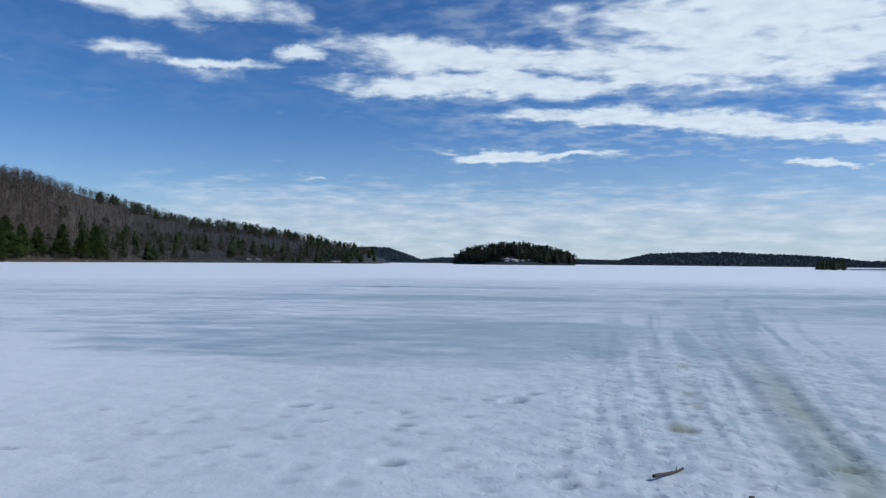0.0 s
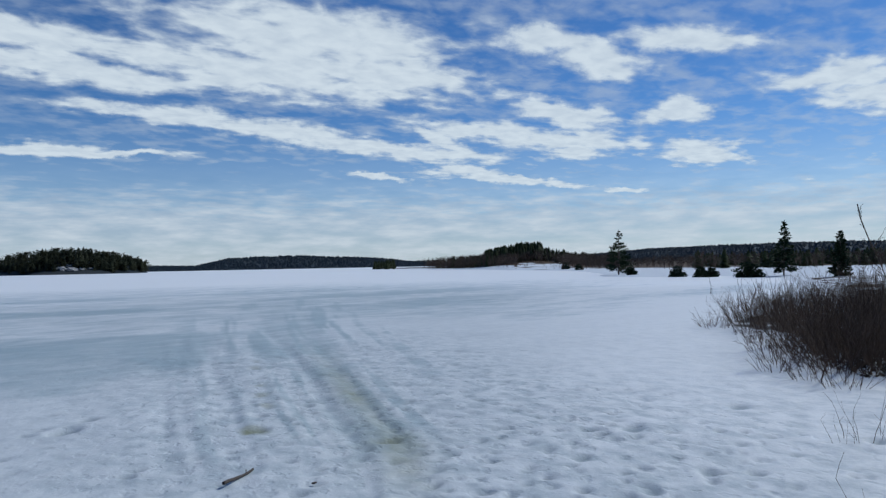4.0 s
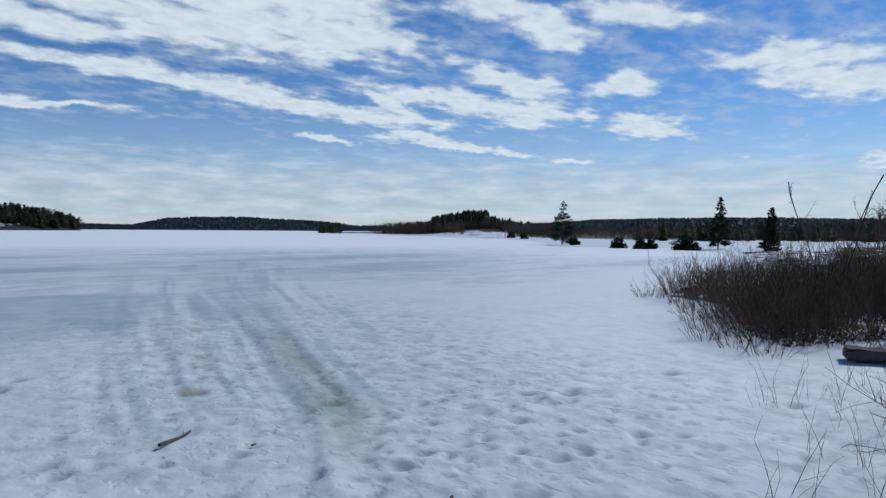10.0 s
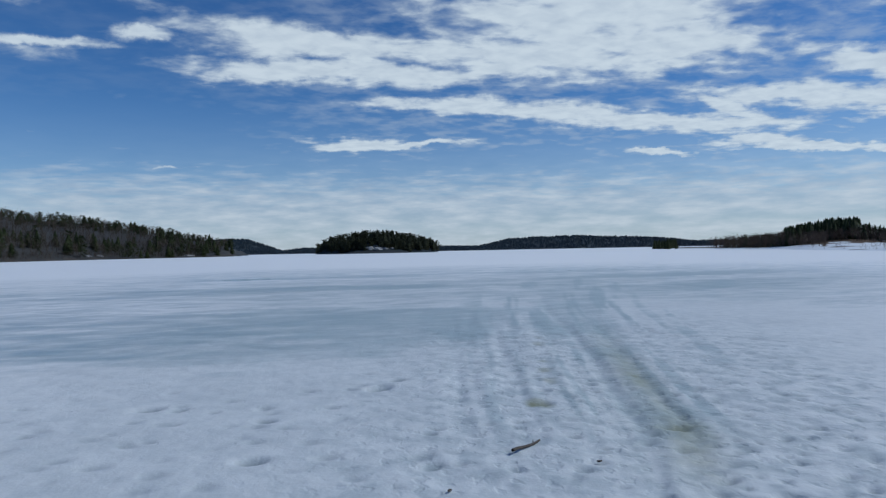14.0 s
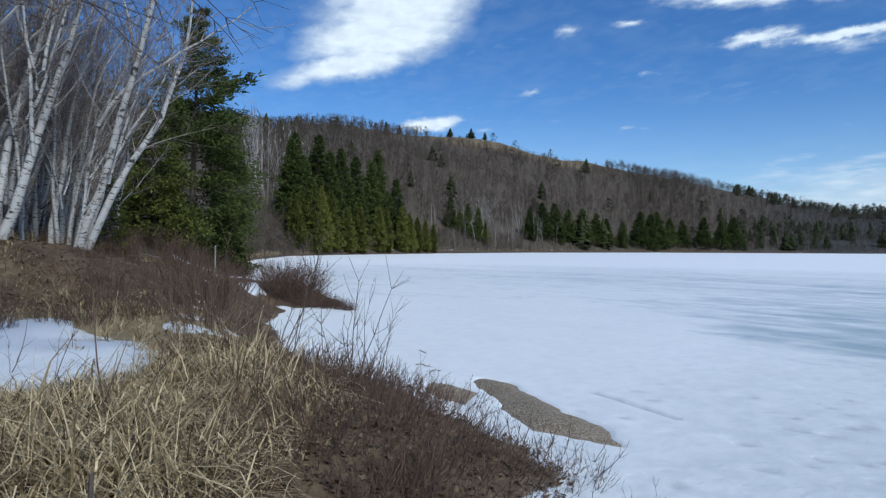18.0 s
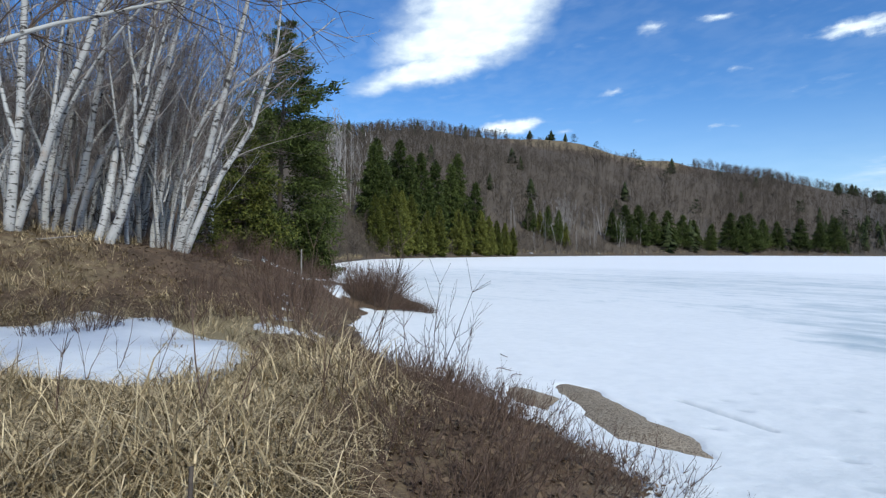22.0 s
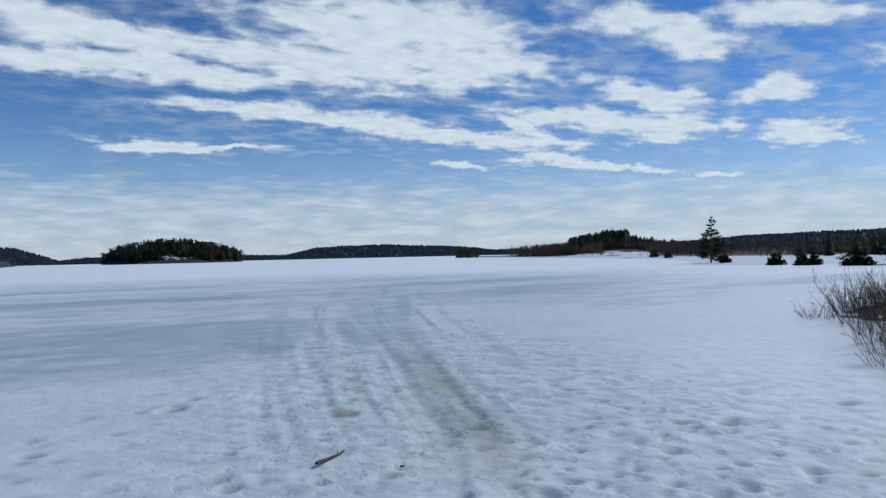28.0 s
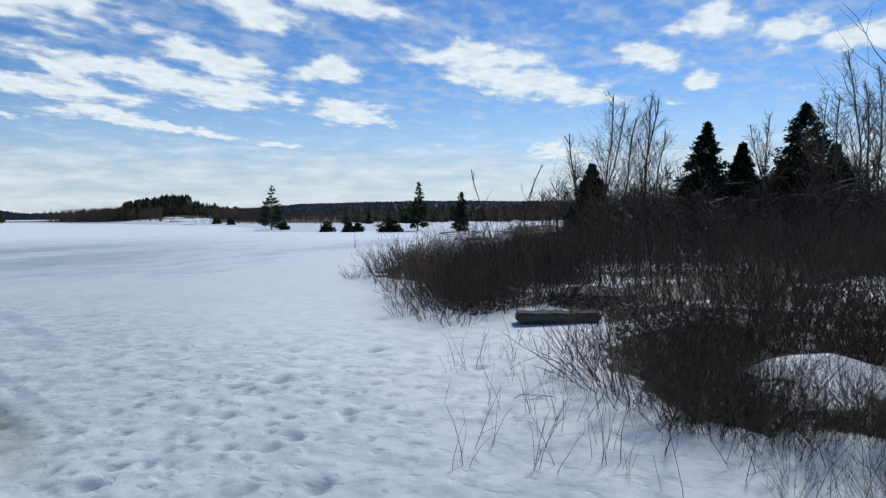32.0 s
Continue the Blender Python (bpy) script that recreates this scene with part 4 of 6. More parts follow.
# ---- forests on the hills, too many to count ----
def far_bare(rng):
    """A small leafless tree, one high, as thin triangles in a rounded crown."""
    out = []

    def blade(p, q, w):
        s = unit(np.cross(q - p, rng.normal(0, 1, 3))) * w
        out.extend([p - s, p + s, q])
    blade(np.zeros(3), np.array([rng.normal(0, 0.04), rng.normal(0, 0.04), 0.82]), 0.011)
    for k in range(15):
        v = unit(rng.normal(0, 1, 3)) * rng.uniform(0.55, 1.0)
        q = np.array([0, 0, 0.62]) + v * (0.27, 0.27, 0.36)
        p = np.array([0, 0, max(q[2] - rng.uniform(0.12, 0.3), 0.15)])
        blade(p, q, 0.006)
        for _ in range(2):
            m = p + (q - p) * rng.uniform(0.3, 0.8)
            blade(m, q + rng.normal(0, 0.07, 3), 0.0055)
    return np.array(out)


def far_birch(rng):
    """A clump of slim upright stems, one high."""
    out = []
    for _ in range(3):
        p = np.array([rng.normal(0, 0.07), rng.normal(0, 0.07), 0.0])
        q = p + np.array([rng.normal(0, 0.10), rng.normal(0, 0.10), rng.uniform(0.7, 1.0)])
        s = unit(np.cross(q - p, rng.normal(0, 1, 3))) * 0.0075
        out += [p - s, p + s, q]
        for _k in range(7):
            f = rng.uniform(0.4, 0.95)
            a = p + (q - p) * f
            b = a + np.array([rng.normal(0, 0.08), rng.normal(0, 0.08), 0.17]) * (1.3 - f)
            s = unit(np.cross(b - a, rng.normal(0, 1, 3))) * 0.004
            out += [a - s, a + s, b]
    return np.array(out)


def far_fir(rng, wide=0.24, tiers=13):
    """A dense pyramid of drooping fans, fullest a little above its foot."""
    out = []
    for k in range(tiers):
        f = k / tiers
        r = wide * (1 - f) ** 0.8 * min(1.0, 0.7 + 2.2 * f) * rng.uniform(0.8, 1.15) + 0.012
        z = 0.03 + 0.95 * f
        for j in range(8):
            a = j * 0.785 + k * 1.3 + rng.uniform(-0.3, 0.3)
            c = np.array([math.cos(a), math.sin(a), 0.0])
            s = np.array([-c[1], c[0], 0]) * r * rng.uniform(0.35, 0.6)
            tip = c * r * rng.uniform(0.75, 1.2) + (0, 0, z - rng.uniform(0.0, 0.06))
            root = np.array([0, 0, z + 1.5 / tiers])
            out += [tip - s + (0, 0, rng.normal(0, 0.012)), tip + s, root]
    return np.array(out)


def far_pine(rng):
    """A rounded, clumpy crown on a short stem, one high."""
    out = []
    for k in range(46):
        f = rng.uniform(0.12, 0.97)
        a = rng.uniform(0, 6.28)
        r = 0.26 * min(1.0, 1.6 * (1.02 - f) ** 0.7) * rng.uniform(0.2, 1.0)
        c = np.array([math.cos(a) * r, math.sin(a) * r, f])
        for _ in range(3):
            m = c + rng.normal(0, 0.035, 3)
            out += [m + rng.normal(0, 0.05, 3) * (1, 1, 0.5), m + rng.normal(0, 0.05, 3) * (1, 1, 0.6), m + rng.normal(0, 0.05, 3) * (1, 1, 0.6)]
    s = np.array([0.012, 0, 0])
    out += [-s, s, np.array([0, 0, 0.95])]
    return np.array(out)


def stand_of(name, label, category, makers, places, mat):
    """Joins many small trees at rows of x y z height width into one mesh."""
    rng = np.random.default_rng(len(places))
    shapes = [mk(np.random.default_rng(50 + k)) for k in range(7) for mk in makers]
    places = np.asarray(places, float)
    pick = rng.integers(0, len(shapes), len(places))
    chunks = []
    for k, shape in enumerate(shapes):
        rows = places[pick == k]
        if not len(rows):
            continue
        a = rng.uniform(0, 6.28, len(rows))
        c, s = np.cos(a)[:, None], np.sin(a)[:, None]
        h, w = rows[:, 3:4], rows[:, 3:4] * rows[:, 4:5]
        x, y, z = shape.T
        chunks.append(np.stack([(x * c - y * s) * w + rows[:, :1], (x * s + y * c) * w + rows[:, 1:2], z * h + rows[:, 2:3]], -1).reshape(-1, 3))
    return tagged(new(name, tri_mesh(name, np.concatenate(chunks), mat)), label, category, kind="stuff")


def scatter(rng, n, az, r, keep, height, width=(0.8, 1.2), power=1.0):
    """Rows for stand_of: random places in a sector of the plan where keep(az, r, left, right) holds."""
    a = rng.uniform(*az, n)
    d = r[0] + (r[1] - r[0]) * rng.random(n) ** power
    x, y = d * np.sin(np.radians(a)), d * np.cos(np.radians(a))
    z, left, right = land_height(x, y)
    ok = keep(a, d, left, right) & (z > 0.0)
    x, y, z = x[ok], y[ok], z[ok]
    return np.stack([x, y, z - 0.1, rng.uniform(*height, len(x)), rng.uniform(*width, len(x))], -1)


def low_near(rows):
    """Keeps the nearer trees of a rising wood small, as young growth."""
    rows[:, 3] = np.minimum(rows[:, 3], 0.045 * np.hypot(rows[:, 0], rows[:, 1]) + 0.4)
    return rows


def shore_row(rng, n, az, edge, depth, height, width):
    """Rows for stand_of along a water's edge."""
    a = rng.uniform(*az, n)
    d = edge(a) + rng.uniform(0, depth, n)
    x, y = d * np.sin(np.radians(a)), d * np.cos(np.radians(a))
    z, left, right = land_height(x, y)
    ok = left > 0.5
    return np.stack([x, y, z - 0.1, rng.uniform(*height, n), rng.uniform(*width, n)], -1)[ok]


def forests():
    rng = np.random.default_rng(7)
    crest = lambda a: np.interp(a, HILL[:, 0], HILL[:, 2])  # noqa: E731
    edge = lambda a: np.interp(a, HILL[:, 0], HILL[:, 1])  # noqa: E731
    bare = [scatter(rng, 9500, (-75, -30), (100, 640), lambda a, d, l, q: (l > 14) & (d < np.where((a > -54) & (a < -38), crest(a) - 45, crest(a) * 1.08)), (6, 9.5)),
            scatter(rng, 5200, (-36, -4), (300, 720), lambda a, d, l, q: (l > 8) & (d < crest(a) * 1.1), (6, 9.5)),
            low_near(scatter(rng, 2300, (-118, -73), (40, 300), lambda a, d, l, q: (l > 8), (2.5, 6.0), (0.8, 1.4), 1.2)),
            scatter(rng, 700, (-112, -74), (21, 60), lambda a, d, l, q: (l > 6), (0.6, 1.6), (1.0, 1.8)),
            scatter(rng, 200, (-38, -20), (480, 660), lambda a, d, l, q: np.abs(d - crest(a)) < 40, (6, 9)),
            scatter(rng, 420, (-72, -64), (55, 130), lambda a, d, l, q: l > 2, (1.6, 5.0), (0.9, 1.5)),
            shore_row(rng, 2600, (-70, -8), edge, 20, (1.4, 4.2), (1.0, 1.7))]
    stand_of("bare_forest", "leafless grey-brown hardwood forest covering the hillside", "forest", [far_bare], np.concatenate(bare), BARE_FAR)
    firs = [scatter(rng, 800, (-29, -5), (300, 620), lambda a, d, l, q: (l > 3) & (l < 60), (5, 10), (0.9, 1.5)),
            scatter(rng, 70, (-44, -29), (220, 420), lambda a, d, l, q: (l > 4) & (l < 16), (8, 13), (0.9, 1.3)),
            scatter(rng, 90, (-75, -28), (150, 700), lambda a, d, l, q: (l > 30) & (d < crest(a) - 40), (6, 10), (1.0, 1.6)),
            scatter(rng, 260, (-24, -6), (450, 640), lambda a, d, l, q: d > crest(a) - 60, (5, 8), (1.0, 1.6)),
            low_near(scatter(rng, 170, (-118, -76), (60, 200), lambda a, d, l, q: l > 10, (5, 10), (0.8, 1.3), 1.2))]
    stand_of("conifer_forest", "dark conifers scattered among bare trees and along the shore", "forest", [lambda g: far_fir(g, 0.26, 11), far_pine], np.concatenate(firs), FAR_FIR)
    pines = [scatter(rng, 110, (-68, -55), (400, 480), lambda a, d, l, q: np.abs(d - crest(a)) < 14, (3.5, 6.5), (0.9, 1.4)),
             scatter(rng, 60, (-70, -36), (380, 600), lambda a, d, l, q: np.abs(d - crest(a)) < 16, (4, 7.5), (1.1, 1.7)),
             scatter(rng, 26, (-52, -45), (440, 520), lambda a, d, l, q: np.abs(d - crest(a)) < 10, (4.5, 7.5), (1.2, 1.8)),
             scatter(rng, 330, (-29, -8), (520, 680), lambda a, d, l, q: np.abs(d - crest(a)) < 40, (5, 8.5), (1.1, 1.8))]
    stand_of("ridge_pines", "scattered dark pines standing along the hill crest", "forest", [far_pine, far_pine, lambda g: far_fir(g, 0.26, 9)], np.concatenate(pines), FAR_FIR)
    reeds = [shore_row(rng, 1500, (-70, -34), edge, 5, (0.4, 0.9), (1.6, 3.0))]
    stand_of("shore_grass", "strip of pale dry grass along the far shore", "grass", [far_bare], np.concatenate(reeds), STRAW_FAR)
    pale = [scatter(rng, 130, (-53, -41), (150, 270), lambda a, d, l, q: (l > 3) & (l < 26), (8, 14), (0.8, 1.4)),
            scatter(rng, 46, (-69, -64.6), (95, 150), lambda a, d, l, q: (l > 10) & (l < 40), (15, 20), (0.6, 1.0)),
            scatter(rng, 160, (-40, -20), (280, 480), lambda a, d, l, q: (l > 4) & (l < 30), (8, 12)),
            scatter(rng, 50, (-96, -76), (28, 70), lambda a, d, l, q: l > 6, (6, 10), (0.6, 0.9))]
    stand_of("birch_stand", "pale bare birches along the far shore", "forest", [far_birch], np.concatenate(pale), BARE_PALE)
    isle = np.concatenate([scatter(rng, 900, (0.6, 12), (560, 720), lambda a, d, l, q: d > 0, (7, 10.5), (1.0, 1.5)),
                           scatter(rng, 500, (0.6, 12), (575, 604), lambda a, d, l, q: np.abs(a - 6.4) > 1.2, (3, 6.5), (1.0, 1.6))])
    stand_of("island_wood", "dense dark pines covering a small lake island", "forest", [far_fir, far_pine, far_pine], isle, ISLE_PINE)
    knoll = [scatter(rng, 900, (38, 46), (226, 300), lambda a, d, l, q: np.abs(a - 42.0) < 2.5, (4.0, 6.6), (0.9, 1.4)),
             scatter(rng, 190, (44, 49), (226, 300), lambda a, d, l, q: q > 5, (2.6, 4.9), (0.9, 1.4)),
             scatter(rng, 150, (34.2, 41), (235, 300), lambda a, d, l, q: q > 8, (3.0, 5.2), (0.9, 1.4)),
             scatter(rng, 60, (29.8, 31.6), (320, 420), lambda a, d, l, q: q > 0, (3.6, 5.4), (1.0, 1.5))]
    stand_of("knoll_conifers", "dark conifers on a snowy knoll by the lake", "forest", [lambda g: far_fir(g, 0.2, 9)], np.concatenate(knoll), FAR_FIR)
    scrub = [scatter(rng, 800, (33.8, 41), (225, 300), lambda a, d, l, q: q > 4, (4.0, 6.2), (0.7, 1.1)),
             scatter(rng, 2600, (33.3, 51), (140, 310), lambda a, d, l, q: (q > 4) & ((np.abs(a - 44.2) > 1.9) | (d > 224)), (1.8, 4.6), (0.9, 1.5)),
             scatter(rng, 900, (40.5, 48.5), (214, 262), lambda a, d, l, q: q > 4, (1.8, 4.6), (0.9, 1.5)),
             scatter(rng, 60, (42, 46.4), (150, 212), lambda a, d, l, q: q > 1, (0.6, 1.5), (1.0, 1.8)),
             scatter(rng, 1700, (49, 80), (95, 260), lambda a, d, l, q: q > 12, (1.4, 3.2), (1.0, 1.6)),
             scatter(rng, 900, (74, 118), (36, 150), lambda a, d, l, q: q > 5, (2.6, 5.2)),
             scatter(rng, 800, (78, 120), (18, 60), lambda a, d, l, q: q > 5, (1.3, 2.9), (1.0, 1.6))]
    stand_of("shore_scrub", "leafless brown scrub and small trees behind the snowy shore", "forest", [far_bare], np.concatenate(scrub), TWIG_BROWN)
    belt = [scatter(rng, 330, (57, 80), (110, 220), lambda a, d, l, q: q > 12, (2, 3.4), (1.0, 1.6))]
    stand_of("shore_conifers", "belt of dark conifers behind the snowy shore", "forest", [far_fir], np.concatenate(belt), FAR_FIR)
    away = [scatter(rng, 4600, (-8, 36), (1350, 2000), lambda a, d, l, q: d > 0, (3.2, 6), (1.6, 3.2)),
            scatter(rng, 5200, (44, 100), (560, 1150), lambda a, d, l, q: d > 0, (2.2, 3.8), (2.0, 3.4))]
    stand_of("distant_forest", "distant wooded hills beyond the lake", "forest", [lambda g: far_fir(g, 0.34, 4)], np.concatenate(away), HAZED_WOOD)


forests()


def ground_at(az, r):
    p = polar(az, r)
    p.z = max(land_z(p.x, p.y), 0.0)
    return p


# ---- left shore: conifers, birch grove, brush and grass ----
def left_trees():
    rng = np.random.default_rng(11)
    t, w, l = conifer(rng, 11.8, 3.3, limbs=132, per_limb=300, size=0.26, bottom=0.03, shape=0.66, rise=0.08, droop=0.08, r0=0.17, gaps=0.2, thin=0.14, tuft=0.75, whorl=6, bare=0.2)
    # one long limb reaches out over the ice
    s, js = stem(rng, (0, 0, 7.0), (0.35, 0.75, 0.28), 2.9, 0.05, 0.012, 6, 0.08)
    w += s
    for k in range(2, 7):
        for _ in range(16):
            l += sprays(rng, js[k][0] + rng.normal(0, 0.16, 3), js[k][1], 3, 0.33, 0.14, 0, 0.16)
    e = thing("white_pine", "tall dark green white pine standing on the lake shore", "tree")
    part("trunk", mesh_of("trunk", *t, BARK, True), e)
    part("branchwork", tube_mesh("branchwork", w, 3, BARK), e)
    part("crown", tri_mesh("crown", l, PINE), e, "ragged dark needle clumps")
    e.matrix_world = Matrix.Translation(ground_at(-73.2, 32) - Vector((0, 0, 0.1)))
    conifer_tree("white_cedar", "bushy olive-green cedar in front of a tall pine", rng, CEDAR, ground_at(-76.0, 28), height=5.4, radius=1.9, limbs=170, per_limb=80, size=0.12,
                 bottom=0.02, shape=0.55, droop=0.2, thin=0.4)
    conifer_tree("white_cedar", "slim olive-green cedar beside a tall pine", rng, PINE, ground_at(-70.2, 31), height=2.9, radius=1.3, limbs=110, per_limb=60, size=0.12,
                 bottom=0.02, shape=0.6, droop=0.2, thin=0.4)
    conifer_tree("young_cedar", "small green cedar at the edge of a birch grove", rng, CEDAR, ground_at(-79.2, 19.5), height=2.1, radius=0.6, limbs=70, per_limb=40, size=0.07,
                 bottom=0.02, shape=0.6, thin=0.4)
    conifer_tree("young_spruce", "slender dark spruce behind white birches", rng, SPRUCE, ground_at(-99.5, 30), height=6.5, radius=1.3, limbs=70, per_limb=12, size=0.3, gaps=0.15)
    for az, r, el, wd in ((-103.4, 60, 12.9, 3.4), (-107.6, 55, 12.6, 3.2), (-96.6, 56, 11.0, 2.8), (-94.8, 60, 10.4, 2.6), (-90.2, 62, 9.4, 2.6)):
        p = ground_at(az, r)
        conifer_tree("hill_pine", "broad dark green pine on the slope behind birches", rng, PINE, p, height=r * math.tan(radians(el)) + 1.65 - p.z, radius=wd, limbs=90, per_limb=60, size=0.4,
                     bottom=0.1, shape=0.55, gaps=0.1, thin=0.3, tuft=0.7, whorl=5)
    # cedars and spruces along the far bend of the shore
    kinds = []
    for k in range(3):
        g = np.random.default_rng(20 + k)
        kinds.append(conifer_tree("shore_cedar", "sunlit yellow-green cedar on the far shore", g, CEDAR, Vector((0, 0, -50)), height=11, radius=2.2, limbs=150, per_limb=80,
                                  size=0.30, bottom=0.01, shape=0.62, droop=0.1, rise=0.25, thin=0.42))
    for k in range(3):
        g = np.random.default_rng(30 + k)
        kinds.append(conifer_tree("shore_spruce", "tall dark spruce on the far shore", g, PINE, Vector((0, 0, -50)), height=15, radius=3.3, limbs=140, per_limb=95,
                                  size=0.42, bottom=0.03, shape=0.7, gaps=0.12, thin=0.34, tuft=0.8, whorl=5))
    for e in kinds:
        e["group"] = "conifers on the far shore"
    rows = [(-64.9, 112, 0, 0.75), (-65.2, 118, 3, 0.9), (-64.6, 121, 4, 1.0), (-64.2, 116, 1, 0.75), (-63.9, 118, 5, 0.85), (-63.2, 116, 2, 0.95), (-62.6, 120, 0, 1.0), (-61.7, 124, 1, 0.9),
            (-60.9, 138, 3, 1.05), (-59.9, 142, 4, 1.0), (-59.3, 132, 2, 0.8), (-58.4, 150, 5, 1.0), (-57.7, 140, 0, 0.85), (-57.0, 143, 1, 0.75), (-56.3, 152, 3, 0.9), (-55.6, 150, 2, 0.8),
            (-54.9, 152, 1, 0.72), (-54.3, 156, 0, 0.7), (-53.6, 160, 2, 0.62), (-52.9, 164, 1, 0.55), (-62.1, 132, 5, 1.0), (-60.3, 128, 1, 0.7), (-58.0, 158, 4, 1.1), (-63.0, 136, 3, 1.05)]
    rows += [(-44.4, 236, 4, 0.75), (-43.3, 244, 3, 0.95), (-42.2, 250, 5, 1.0), (-41.2, 258, 3, 0.85), (-40.0, 262, 4, 1.0), (-38.9, 272, 5, 0.9), (-37.9, 278, 3, 0.8), (-36.7, 286, 4, 0.75),
             (-35.3, 296, 3, 1.05), (-34.5, 300, 5, 1.05), (-33.7, 305, 4, 1.1), (-32.8, 312, 3, 0.9), (-31.8, 318, 5, 0.85), (-30.3, 326, 4, 1.0), (-29.0, 334, 3, 0.9), (-28.0, 342, 5, 1.05)]
    for k, (az, r, which, s) in enumerate(rows):
        m = scaled(ground_at(az, r + 3) - Vector((0, 0, 0.2)), s * (1.22 if az < -50 else 1.45), k * 77, s * (1.22 if az < -50 else 1.0))
        if k < 6 and which == k:
            kinds[which].matrix_world = m
        else:
            copy_thing(kinds[which], m)
    for e in kinds:
        if e.matrix_world.translation.z < -40:
            e.matrix_world = scaled(ground_at(-50 + rng.uniform(-3, 3), 205), 0.7, 0)


left_trees()


def birch_grove():
    kinds = []
    for k in range(6):
        g = np.random.default_rng(40 + k)
        kinds.append(bare_tree_thing("birch", "slim white paper birch with bare grey twigs", g, BIRCH, TWIG_BIRCH, (0, 0, -60), 8, forks=1 + k % 3, height=10.5, r0=0.108,
                                     lean=(0, 0), branches=25, twigs=8, first=0.27, reach=0.30, up=0.5, fine=0.0055, crook=0.095, limb=0.20))
        kinds[-1]["group"] = "birch grove"
    g = np.random.default_rng(5)
    rows = [(-101.2, 17.0, 10, 1.0), (-98.0, 17.5, 4, 0.95), (-97.6, 17.6, 14, 0.8), (-92.8, 16.5, 5, 1.05), (-92.4, 16.6, 20, 1.0), (-90.5, 18.5, 6, 0.9), (-89.2, 18.3, 13, 0.95), (-88.4, 19, 9, 0.9),
            (-87.1, 16.8, 20, 1.15), (-86.4, 16.7, 24, 1.0), (-86.0, 20, 15, 0.9), (-83.1, 20, 6, 0.9), (-81.4, 17.5, 10, 1.0), (-80.9, 17.4, 21, 0.95), (-94.6, 23, 3, 0.85), (-104.0, 21, -12, 0.9),
            (-103.2, 20.5, -8, 0.7), (-79.8, 21, 9, 0.9), (-106.5, 19, 4, 1.0), (-84.5, 22, 12, 1.0), (-80.6, 21, 14, 0.95), (-79.2, 20.5, 12, 0.8)]
    for _ in range(16):
        rows.append((g.uniform(-93, -80), g.uniform(17.5, 24), g.uniform(2, 18), g.uniform(0.55, 0.85)))
    for _ in range(20):
        rows.append((g.uniform(-97.5, -79.5), g.uniform(17.5, 22), g.uniform(0, 15), g.uniform(0.5, 0.75)))
    for _ in range(22):
        rows.append((g.uniform(-97, -79), g.uniform(20, 31), g.uniform(2, 16), g.uniform(0.5, 0.85)))
    for k, (az, r, lean, s) in enumerate(rows):
        turn = Matrix.Rotation(radians(-az), 4, "Z") @ Matrix.Rotation(radians(lean * 0.75), 4, "Y") @ Matrix.Rotation(radians(k * 67), 4, "Z")
        m = Matrix.Translation(ground_at(az, r) - Vector((0, 0, 0.1))) @ turn @ Matrix.Diagonal((s, s, s, 1))
        if k < 6:
            kinds[k].matrix_world = m
        else:
            copy_thing(kinds[k % 6], m)


birch_grove()


def big_birches():
    """Two thick birches close by, with limbs that arch out over the grass."""
    for az, r, rad, lean, seed in ((-106.3, 5.9, 0.112, 9.0, 61), (-107.5, 5.7, 0.078, 3.5, 62)):
        g = np.random.default_rng(seed)
        e = thing("paper_birch", "thick white paper birch with black scars, on the grassy bank", "tree")
        p = ground_at(az, r)
        a = radians(az)
        right = np.array([math.cos(a), -math.sin(a), 0.0])
        d = right * math.tan(radians(lean)) + (0, 0, 1)
        trunk, js = stem(g, (0, 0, -0.2), d, 8.5, rad, 0.03, 16, 0.014, right * (0.5 if seed == 61 else 0.05))
        part("trunk", mesh_of("trunk", *pipe(js, 14), BIRCH, True), e)
        limbs, fuzz = [], []
        starts = [(5, 1.0, 0.42, 3.0), (6, 1.0, 0.42, 4.0), (7, 0.6, 0.6, 2.4), (9, 0.9, 0.5, 3.0), (10, -0.8, 0.6, 2.2), (12, 1.0, 0.4, 2.6), (13, -0.5, 0.7, 1.8)] if seed == 61 else \
            [(6, -0.7, 0.8, 1.6), (8, 0.9, 0.7, 2.4), (9, -0.9, 0.5, 1.8), (10, 1.0, 0.45, 2.6), (12, 0.6, 0.7, 2.0), (13, -0.4, 0.8, 1.5)]
        ahead = np.array([math.sin(a), math.cos(a), 0.0])
        for k, side, up, length in starts:
            s, jj = stem(g, js[k][0], right * side + ahead * g.uniform(-0.15, 0.35) + (0, 0, up), length, 0.026, 0.006, 14, 0.12, (0, 0, -0.8))
            limbs += s
            for _ in range(36):
                jp, jd, jr = jj[g.integers(2, 15)]
                s2, j2 = stem(g, jp, side_dir(g, jd, g.uniform(0.4, 1.0)), length * g.uniform(0.10, 0.34), 0.0065, 0.0028, 5, 0.15, (0, 0, -0.15))
                fuzz += s2
                for _t in range(5):
                    jp2, jd2, _r = j2[g.integers(1, 6)]
                    fuzz += stem(g, jp2, side_dir(g, jd2, 0.7), length * g.uniform(0.05, 0.14), 0.0032, 0.0016, 3, 0.2)[0]
        part("branchwork", tube_mesh("branchwork", limbs, 6, BIRCH), e)
        part("fine_branchwork", tube_mesh("fine_branchwork", fuzz, 3, TWIG_BROWN), e)
        e.matrix_world = Matrix.Translation(p)


big_birches()


